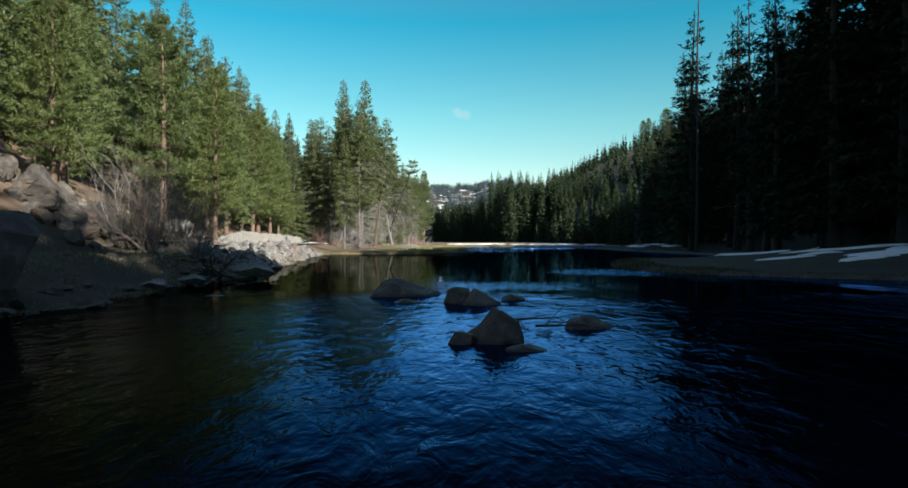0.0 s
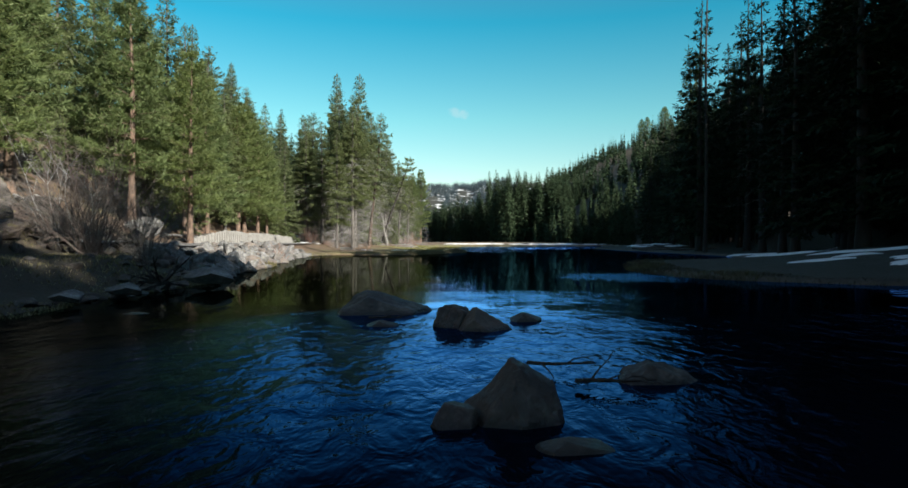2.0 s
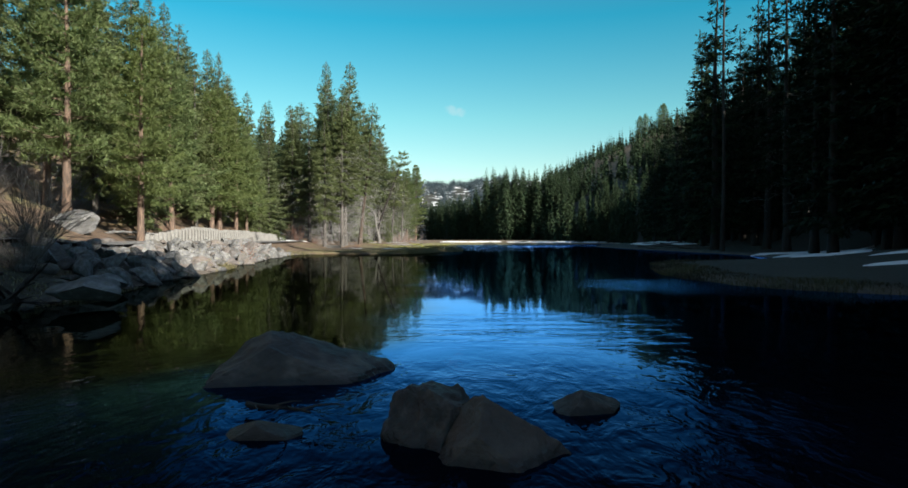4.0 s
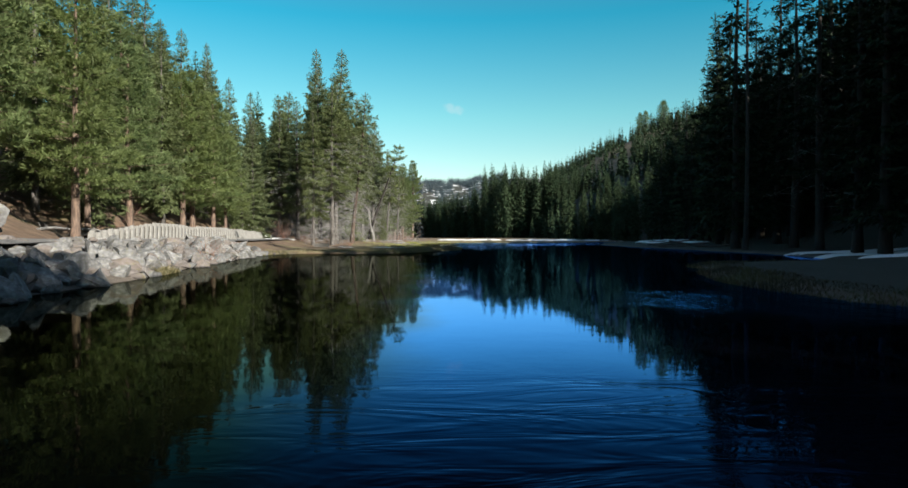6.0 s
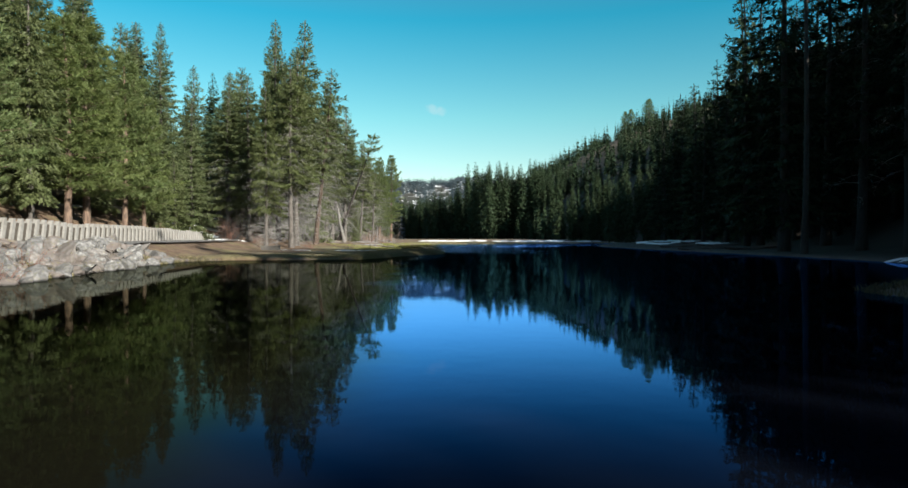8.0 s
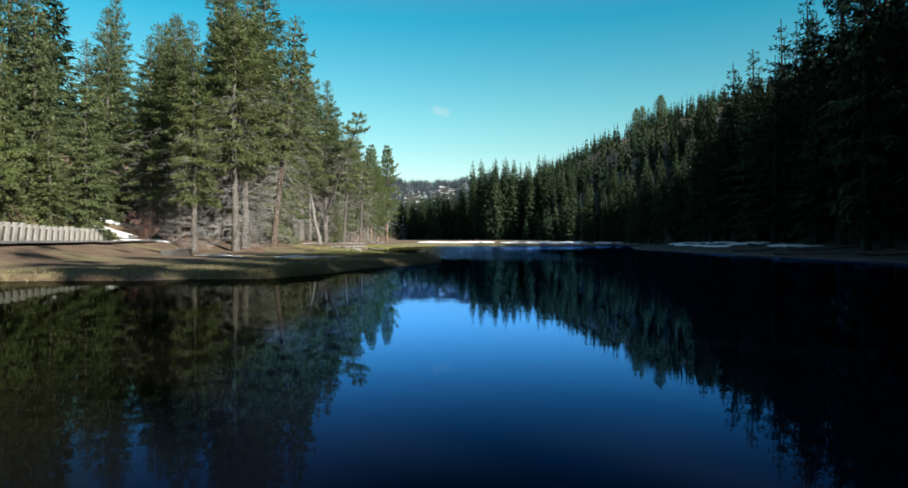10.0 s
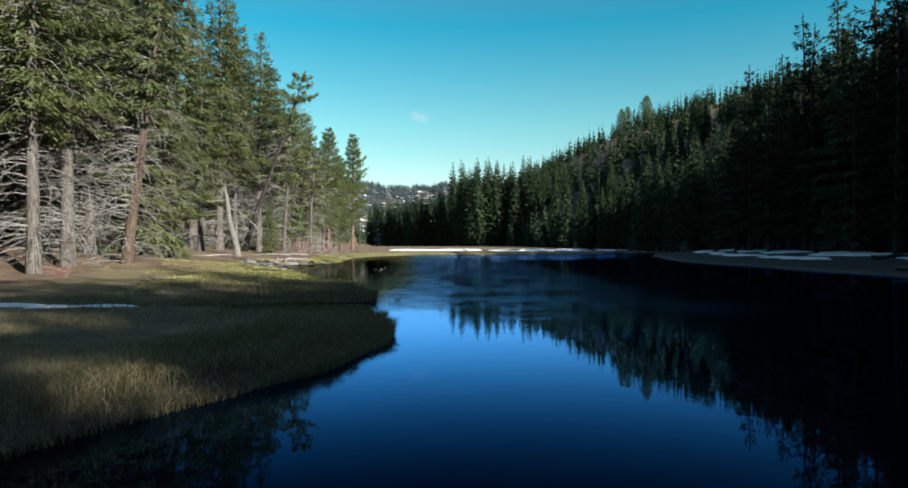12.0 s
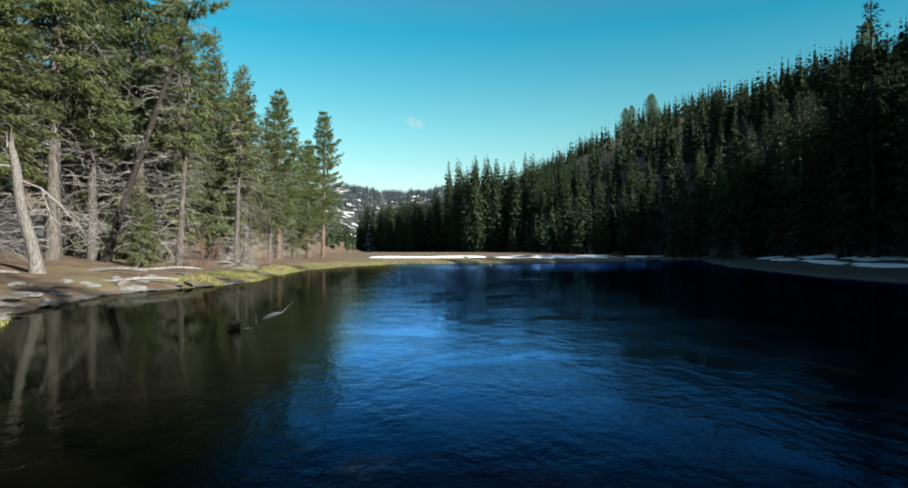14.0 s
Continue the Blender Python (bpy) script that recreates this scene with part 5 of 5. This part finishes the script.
lone_tree("half_dead_fir", make_conifer(52, 25, 3.6, "fir", 0.42, 0.8, 1.0, (2.2, 1.5), sticks=2.4, mats=(GROVE_FIR, DARK_TRUNK)), -15.2, 119.9, "half-dead fir with a bowed trunk and grey drooping branches")
lone_tree("half_dead_fir", make_conifer(53, 17, 2.8, "fir", 0.55, 0.7, 1.0, (1.0, -0.5), sticks=1.6), -13.0, 156.5, "thin half-dead fir hung with bare grey branches")
lone_tree("half_dead_fir", make_conifer(54, 15, 2.6, "fir", 0.60, 0.7, 1.0, (0.6, 0.4), sticks=1.6), -11.4, 166, "thin half-dead fir hung with bare grey branches")


def fallen_top():
    r = np.random.RandomState(8)
    s = Soup()
    a, b = np.array([0.0, 0, 0.9]), np.array([3.6, -2.2, 0.05])
    t = np.linspace(0, 1, 8)
    s.path(a + (b - a) * t[:, None] + np.c_[0 * t, 0 * t, 0.3 * np.sin(t * 3.1)], np.linspace(0.13, 0.02, 8), 6)
    ob = tagged(new("fallen_tree"), "fallen bare grey treetop lying in the shallows", "fallen tree")
    ob.location = (-8.6, 151.5, max(0.0, float(height(-8.6, 151.5)) - 0.3))
    part_of("trunk", s.mesh("trunk", DEAD, True), ob)
    tw = Soup()
    for k in np.linspace(0.12, 0.95, 20):
        p = a + (b - a) * k + [0, 0, 0.3 * math.sin(k * 3.1)]
        d = r.normal(0, 1, 3)
        d[2] = abs(d[2]) * 0.6
        stick(tw, r, p, unit(d + [0.5, -0.3, 0]), r.uniform(0.7, 1.7), 0.035, 1, 0.5, 0.05)
    tagged(part_of("dead_branch", tw.mesh("dead_branch", DEAD), ob), kind="stuff")


fallen_top()


def fallen_log(x, y, length, radius, turn, mat, label, z=None, name="fallen_log", group=""):
    r = np.random.RandomState(int(abs(x * 13 + y * 7)))
    s = Soup()
    t = np.linspace(-0.5, 0.5, 9)
    pts = np.c_[t * length, 0.04 * length * np.sin(t * 4 + r.rand() * 6), 0.015 * length * np.sin(t * 7)]
    rad = radius * (1 - 0.35 * (t + 0.5)) * (1 + 0.08 * r.normal(0, 1, 9))
    rad[0] *= 0.75
    rad[-1] *= 0.5
    s.path(pts, rad, 9)
    s.put(np.r_[[pts[0] - [0.02, 0, 0]], pts[0] + np.c_[0 * np.arange(9), rad[0] * 0.98 * np.cos(np.arange(9) * 6.283 / 9), rad[0] * 0.98 * np.sin(np.arange(9) * 6.283 / 9)]], [(0, 1 + i, 1 + (i + 1) % 9) for i in range(9)])
    for _ in range(3):
        k = r.randint(2, 8)
        s.tubes([pts[k]], [pts[k] + [0.1, r.uniform(-0.4, 0.4), r.uniform(0.1, 0.4)]], radius * 0.2, radius * 0.06, 5)
    ob = new(name, s.mesh(name, mat, True))
    ob.matrix_basis = Matrix.LocRotScale((x, y, float(height(x, y)) + radius * 0.6 if z is None else z), Euler((0, 0, turn)), None)
    return tagged(ob, label, "log", group)


fallen_log(0.35, 125.6, 4.6, 0.10, 1.48, DEAD, "pale waterlogged log lying at the surface", z=-0.07)
boulder("sunken_stump", rock_mesh("sunken_stump", 181, RIVER_ROCK, 3, 12, (1, 0.8, 0.7), 0.1), 0.05, 123.5, (0.28, 0.25, 0.24), 0.3, "black wet stump end poking from the water", z=0.0, sink=0.35)
fallen_log(2.1, 100.3, 0.16, 0.025, 0.2, TWIG, "small dark stick floating on the water", z=0.01, name="floating_stick")
fallen_log(14.4, 184.5, 0.9, 0.11, 1.0, DEAD, "short white driftwood stub in the water", z=0.12, name="driftwood_stub")
for x, y, ln, rad, a in ((37, 98, 9, 0.2, 0.1), (40, 112, 8, 0.18, -0.2), (36, 118, 7, 0.16, 0.3), (44, 131, 8, 0.18, 0.5), (33, 104, 6, 0.14, -0.1), (24, 219, 7, 0.2, 0.1), (44, 232, 9, 0.22, 0.0), (58, 236, 8, 0.2, 0.3), (50, 224, 6, 0.18, 0.2), (12, 214, 5, 0.16, -0.1)):
    fallen_log(x, y, ln, rad, a, GREY_BARK, "grey fallen log on the far bank", group="logs on the far bank")
for x, y, ln, rad, a in ((-9.6, 139.5, 5, 0.10, 0.4), (-12.5, 143.5, 6, 0.13, -0.3), (-11.0, 147.5, 5, 0.12, 0.2), (-15.5, 137.5, 4, 0.1, 0.8), (-19.5, 133, 5, 0.14, 0.3), (-21.5, 124, 4, 0.12, 1.0), (-21.6, 36.0, 8, 0.16, 2.1), (-23.5, 41.0, 5, 0.11, 1.9), (-29.5, 90, 6, 0.14, 1.0), (-28, 80, 5, 0.12, 0.8), (-21.7, 51, 4, 0.1, -0.3), (-23.3, 55, 5, 0.1, 0.2), (-20.5, 53.5, 3, 0.07, 0.5)):
    fallen_log(x, y, ln, rad, a, DEAD, "grey fallen log on the forest floor", group="logs on the forest floor")

# driftwood caught between the boulders
def driftwood(x, y, z, turn, seed, label):
    r = np.random.RandomState(seed)
    top = tagged(new("driftwood"), label, "driftwood", "driftwood in the riffle")
    top.matrix_basis = pose(x, y, z, 0, 0, turn)
    t = np.linspace(0, 1, 6)
    pts = np.c_[-0.4 + 0.8 * t, 0.05 * np.sin(t * 5 + seed), 0.02 + 0.05 * t]
    stem = Soup()
    stem.path(pts, np.linspace(0.026, 0.010, 6), 6)
    part_of("stem", stem.mesh("stem", DARK_BARK, True), top)
    for k in (1, 2, 3, 4):
        twig = Soup()
        stick(twig, r, pts[k], unit(np.array([0.7, r.choice((-0.7, 0.7)), r.uniform(0.0, 0.6)])), r.uniform(0.25, 0.5), 0.014, 0)
        part_of("twig", twig.mesh("twig", DARK_BARK), top)


driftwood(1.75, 10.3, 0.06, -8, 1, "dark forked branch caught beside a boulder")
driftwood(1.35, 11.2, 0.06, -25, 3, "dark broken branch caught beside a boulder")
driftwood(-1.15, 15.6, 0.06, -40, 4, "thin twig caught under a boulder")
r = np.random.RandomState(12)
s = Soup()
for k in range(16):
    stick(s, r, (r.uniform(-0.3, 0.3), r.uniform(-0.2, 0.2), 0.1), unit(r.normal(0, 1, 3) * [1, 0.7, 0.5] + [0, 0, 0.35]), r.uniform(0.4, 0.8), 0.06, 1, 0.5, 0.05)
root = tagged(new("root_wad", s.mesh("root_wad", DARK_BARK)), "black tangle of roots washed up on the slab", "driftwood")
root.location = (-8.9, 23.6, 0.15)


def shrub(name, x, y, tall, wide, mat, seed, label, group, stems=42):
    """A leafless shrub: many arching stems that fork into twigs."""
    r = np.random.RandomState(seed)
    s = Soup()
    for _ in range(stems):
        a = r.uniform(0, 6.28)
        o = r.rand() ** 0.5
        d = unit(np.array([math.cos(a) * o * wide / tall, math.sin(a) * o * wide / tall, 1.0]))
        stick(s, r, (math.cos(a) * 0.25 * o * wide * 0.5, math.sin(a) * 0.25 * o * wide * 0.5, -0.1), d, tall * r.uniform(0.65, 1.08), 0.011 + 0.003 * tall, 2, 0.45, 0.03)
    ob = new(name, s.mesh(name, mat))
    ob.location = (x, y, float(height(x, y)))
    return tagged(ob, label, "shrub", group)


SHRUBS = "leafless shrubs"
shrub("willow_shrub", -12.4, 25.8, 3.1, 2.0, TWIG, 1, "dark leafless willow shrub on the bank", SHRUBS, 46)
shrub("willow_shrub", -13.9, 26.9, 2.6, 2.0, GREY_TWIG, 2, "grey-brown leafless shrub on the bank", SHRUBS, 56)
shrub("willow_shrub", -11.4, 27.6, 2.0, 1.5, GREY_TWIG, 3, "grey-brown leafless shrub on the bank", SHRUBS, 40)
shrub("willow_shrub", -15.4, 29.8, 2.6, 2.2, GREY_TWIG, 4, "pale grey leafless thicket below the outcrop", SHRUBS, 34)
shrub("willow_shrub", -14.0, 32.0, 2.6, 2.2, GREY_TWIG, 5, "grey-brown leafless shrub on the bank", SHRUBS, 50)
for i, (x, y, tall, wide, mat) in enumerate((
    (-23.4, 108.6, 2.2, 2.0, RED_TWIG), (-21.5, 111.5, 1.8, 1.8, RED_TWIG), (-25.3, 68.0, 1.3, 1.6, RED_TWIG), (-23.0, 61.5, 1.2, 1.3, RED_TWIG), (-19.8, 107.5, 1.6, 1.6, TWIG),
    (-12.0, 151.5, 2.4, 2.0, TWIG), (-10.8, 155.0, 2.6, 2.2, RED_TWIG), (-10.0, 160.5, 2.2, 2.0, TWIG), (-9.6, 170.0, 1.8, 1.8, RED_TWIG), (-9.8, 186.0, 2.0, 2.0, TWIG), (-8.0, 203.0, 2.4, 2.4, TWIG), (-10.6, 205.0, 2.2, 2.0, RED_TWIG),
    (-16.2, 126.0, 1.1, 1.4, TWIG), (-17.0, 128.2, 1.2, 1.5, TWIG), (-12.6, 132.2, 0.9, 1.0, TWIG), (-9.0, 108.6, 0.6, 0.9, TWIG), (-14.0, 110.5, 0.9, 1.2, RED_TWIG), (-13.2, 52.6, 0.9, 1.1, RED_TWIG), (-14.4, 55.6, 1.0, 1.2, RED_TWIG), (-14.0, 50.2, 0.8, 0.9, TWIG),
)):
    shrub("leafless_shrub", x, y, tall, wide, mat, 20 + i, "reddish leafless shrub by the forest edge" if mat is RED_TWIG else "grey-brown leafless shrub by the forest edge", SHRUBS, 14)
for i, (x, y, h) in enumerate(((-13.2, 26.2, 3.0), (-13.6, 25.9, 2.5), (-14.3, 26.6, 2.8), (-12.9, 25.6, 2.2), (-14.8, 27.4, 2.6))):
    s = Soup()
    r = np.random.RandomState(90 + i)
    stick(s, r, (0, 0, -0.1), (r.normal(0, 0.08), r.normal(0, 0.08), 1), h, 0.035, 2, 0.4, -0.02)
    ob = tagged(new("bare_sapling", s.mesh("bare_sapling", DEAD)), "thin white-stemmed leafless sapling", "sapling", "saplings on the bank")
    ob.location = (x, y, float(height(x, y)))


# ---- parked vehicle by the road ----
PAINT = plain_material("dark_car_paint", (0.030, 0.032, 0.036), (0.036, 0.038, 0.042), 3.0, 0.25, 0.02, 0.001)
GLASS = plain_material("car_glass", (0.16, 0.18, 0.19), (0.20, 0.22, 0.23), 2.0, 0.08, 0.0, 0.001)
RUBBER = plain_material("tyre_rubber", (0.020, 0.020, 0.020), (0.030, 0.030, 0.030), 20.0, 0.85, 0.2, 0.002)


def parked_car(x, y, turn):
    car = tagged(new("parked_car"), "dark parked sport utility car under the trees", "car")
    car.matrix_basis = pose(x, y, float(height(x, y)) + 0.02, 0, 0, turn)
    bm = bmesh.new()
    box(bm, 0, 0, 0.70, 4.5, 1.82, 0.70, 0.12)
    part("body", bm, PAINT, car, smooth=False)
    bm = bmesh.new()
    box(bm, -0.35, 0, 1.34, 2.9, 1.60, 0.64, 0.14)
    part("cabin", bm, PAINT, car)
    for name, px, py, sx, sy in (("side_window", -0.35, 0.81, 2.3, 0.02), ("side_window", -0.35, -0.81, 2.3, 0.02), ("rear_window", -1.81, 0, 0.02, 1.3), ("windscreen", 1.11, 0, 0.02, 1.3)):
        bm = bmesh.new()
        box(bm, px, py, 1.36, sx, sy, 0.40, 0.0)
        part(name, bm, GLASS, car, "pale reflecting glass")
    for px in (-1.4, 1.4):
        for py in (-0.86, 0.86):
            bm = bmesh.new()
            bmesh.ops.create_cone(bm, segments=18, radius1=0.36, radius2=0.36, depth=0.24, cap_ends=True, matrix=Matrix.Translation((px, py, 0.36)) @ Matrix.Rotation(radians(90), 4, "X"))
            wheel = part("wheel", bm, RUBBER, car, "black tyre")
            bm = bmesh.new()
            bmesh.ops.create_cone(bm, segments=14, radius1=0.21, radius2=0.19, depth=0.27, cap_ends=True, matrix=Matrix.Translation((px, py, 0.36)) @ Matrix.Rotation(radians(90), 4, "X"))
            part("rim", bm, GLASS, wheel, "grey alloy rim")
    return car


parked_car(-31.0, 118.5, 25)
parked_car(-36.5, 114.0, 20)


# ---- grass ----
def grass(name, spots, tall, label, mat):
    """Blades of sedge in one mesh; spots: x, y and a height factor."""
    r = np.random.RandomState(len(spots))
    p = np.c_[spots[:, :2], np.maximum(height(spots[:, 0], spots[:, 1]), 0.0) - 0.02]
    n = len(p)
    a = r.uniform(0, 6.28, n)
    d = unit(np.c_[np.cos(a) * 0.30, np.sin(a) * 0.30, np.ones(n)] + r.normal(0, 0.14, (n, 3)))
    ln = tall * spots[:, 2] * r.uniform(0.5, 1.25, n)
    side = unit(np.cross(d, r.normal(0, 1, (n, 3))))
    w = r.uniform(0.010, 0.022, n)[:, None] * spots[:, 3:4]
    mid = p + d * (ln * 0.55)[:, None]
    tip = p + d * ln[:, None] + np.c_[np.cos(a), np.sin(a), -0.6 + 0 * a] * (ln * 0.28)[:, None]
    v = np.stack([p - side * w / 2, p + side * w / 2, mid + side * w * 0.4, mid - side * w * 0.4, tip], 1)
    f = np.array([(0, 1, 2), (0, 2, 3), (3, 2, 4)])
    f = (f[None] + (np.arange(n) * 5)[:, None, None]).reshape(-1, 3)
    return tagged(new(name, arrays_mesh(name, v.reshape(-1, 3), f, mat)), label, "grass", kind="stuff")


r = np.random.RandomState(6)


def scatter(n, y0, y1, side, reach, edge=1.0, width=1.0, fac=1.0):
    """Spots along a shore, thicker and taller towards the water."""
    y = r.uniform(y0, y1, n)
    d = reach * r.rand(n) ** 1.5 - 0.45
    x = line_at(LEFT_SHORE, y) - d - 0.05 if side == "left" else line_at(RIGHT_SHORE, y) + d + 0.05
    clump = np.maximum(0.62 + 0.95 * bumps(x, y, SMALL), 0.30)
    tallness = (0.55 + 0.6 * edge * np.exp(-np.abs(d) / 1.2)) * clump * fac
    ok = height(x, y) > -0.12
    return np.c_[x, y, tallness, np.full(n, width)][ok & (clump > 0.25)]


near = np.concatenate([scatter(34000, 82, 109, "left", 9, 0.8, 0.60), scatter(36000, 88, 108, "left", 3, 1.0, 0.42), scatter(12000, 75.2, 84, "left", 10, 0.9, 0.8), scatter(26000, 76, 96, "left", 2.4, 1.0, 0.5)])
grass("meadow_sedge", near, 0.42, "tussocky tan and green sedge meadow at the water's edge", SEDGE)
grass("shore_grass", np.concatenate([scatter(12000, 104, 127, "left", 9, 0.6, 2.0, 0.8), scatter(9000, 141, 160, "left", 3.2, 0.6, 2.5, 0.6), scatter(4000, 160, 200, "left", 3, 0.6, 4.0, 0.7)]), 0.35, "short yellow-green grass along the shore", GREEN_GRASS)
grass("bank_grass", np.concatenate([scatter(16000, 8, 30, "left", 7, 0.2, 1.5, 0.7), scatter(1500, 66, 75, "left", 2.0, 1.0, 2.0, 0.9), scatter(900, 41.5, 44, "left", 2.6, 0.6, 2.0, 1.6), scatter(700, 55, 57, "left", 2.4, 0.6, 2.0, 1.6)]), 0.35, "thin dry grass on the stony bank", SEDGE)
grass("shaded_sedge", np.concatenate([scatter(6000, 28, 51, "right", 2.6, 1.0, 1.4, 0.8), scatter(1500, 22, 30, "right", 2.6, 0.6, 1.4, 0.6)]), 0.45, "sedge on the shaded bank, its blades darkened for the shade", SHADE_SEDGE)


# ---- weed at the surface of the shallow pool ----
wr = np.random.RandomState(41)
wx, wy = wr.uniform(3.5, 17, 16000), wr.uniform(104, 150, 16000)
keep = (bumps(wx, wy, WAVES) * 0.5 + bumps(wx * 0.5, wy * 0.5, SMALL) > 0.30) & (wx - 9.5 < 0.16 * (wy - 100)) & (wx > 5.2 + 0.03 * (wy - 104))
wx, wy = wx[keep], wy[keep]
m = len(wx)
ang, ln = wr.uniform(0, 6.28, m), wr.uniform(0.05, 0.16, m)
d = np.c_[np.cos(ang), np.sin(ang), 0 * ang]
e = np.c_[-np.sin(ang), np.cos(ang), 0 * ang] * 0.35
c = np.c_[wx, wy, np.full(m, 0.006)]
v = np.stack([c - d * ln[:, None], c + e * ln[:, None], c + d * ln[:, None] + [0, 0, 0.008], c - e * ln[:, None]], 1)
tagged(new("pond_weed", arrays_mesh("pond_weed", v.reshape(-1, 3), np.arange(m * 4).reshape(-1, 4), WEED)), "olive water weed breaking the surface of the pool", "water plant", kind="stuff")


# ---- loose stones, last ----
stones = [rock_mesh("rock", 200 + i, RIPRAP, 2, 7, (1.5, 1.1, 1.1), 0.02) for i in range(12)]
riprap = tagged(new("riprap"), "bank of loose pale angular boulders below the road", "rocks")
riprap.location = (-12, 45, 0)
rr = random.Random(9)
for i in range(300):
    y = 29.5 + 43 * rr.random() ** 1.15
    d = rr.uniform(-0.25, 4.2 + 2.6 * (1 - float(smooth(33, 44, y))))
    s = rr.uniform(0.24, 0.52) * (1.35 if rr.random() < 0.15 else 1.0)
    x = float(line_at(LEFT_SHORE, y)) - d
    ob = part_of("rock", stones[i % 12], riprap)
    ob.matrix_basis = Matrix.LocRotScale((x + 12, y - 45, max(min(float(height(x, y)) + rr.uniform(-0.1, 0.4) * s, 1.32 - 0.6 * s), -0.1)), Euler((rr.uniform(-0.9, 0.9), rr.uniform(-0.9, 0.9), rr.uniform(0, 6.28))), (s * rr.uniform(0.9, 1.4), s * rr.uniform(0.9, 1.2), s * rr.uniform(0.75, 1.15)))
fill = Soup()
proto = [np.array([p.co[:] for p in m.vertices]) for m in stones]
faces = [np.array([p.vertices[:] for p in m.polygons]) for m in stones]
fr = np.random.RandomState(14)
for i in range(620):
    y = 27.5 + 45 * fr.rand()
    d = fr.uniform(-0.1, 4.2 + 2.6 * (1 - float(smooth(33, 44, y))))
    x = float(line_at(LEFT_SHORE, y)) - d
    s = fr.uniform(0.12, 0.32)
    c, q = math.cos(i * 1.7), math.sin(i * 1.7)
    fill.put(proto[i % 12] @ np.array([[c, q, 0], [-q, c, 0], [0, 0, 1]]) * s * [1.2, 1, 0.8] + [x + 12, y - 45, max(float(height(x, y)), -0.05) + 0.1 * s], faces[i % 12])
tagged(part_of("small_rock", fill.mesh("small_rock", RIPRAP), riprap), kind="stuff")

shingle = tagged(new("shore_stones"), "scattered flat grey stones on the dirt shore", "rocks")
shingle.location = (-9, 132, 0)
for i in range(70):
    y = rr.uniform(124, 146)
    d = rr.uniform(-0.2, 4.0) * rr.random() ** 0.5
    x = float(line_at(LEFT_SHORE, y)) - d
    s = rr.uniform(0.10, 0.36)
    ob = part_of("stone", stones[i % 12], shingle)
    ob.matrix_basis = Matrix.LocRotScale((x + 9, y - 132, max(float(height(x, y)), -0.03) + 0.1 * s), Euler((0, 0, rr.uniform(0, 6.28))), (s * 1.5, s, s * 0.55))
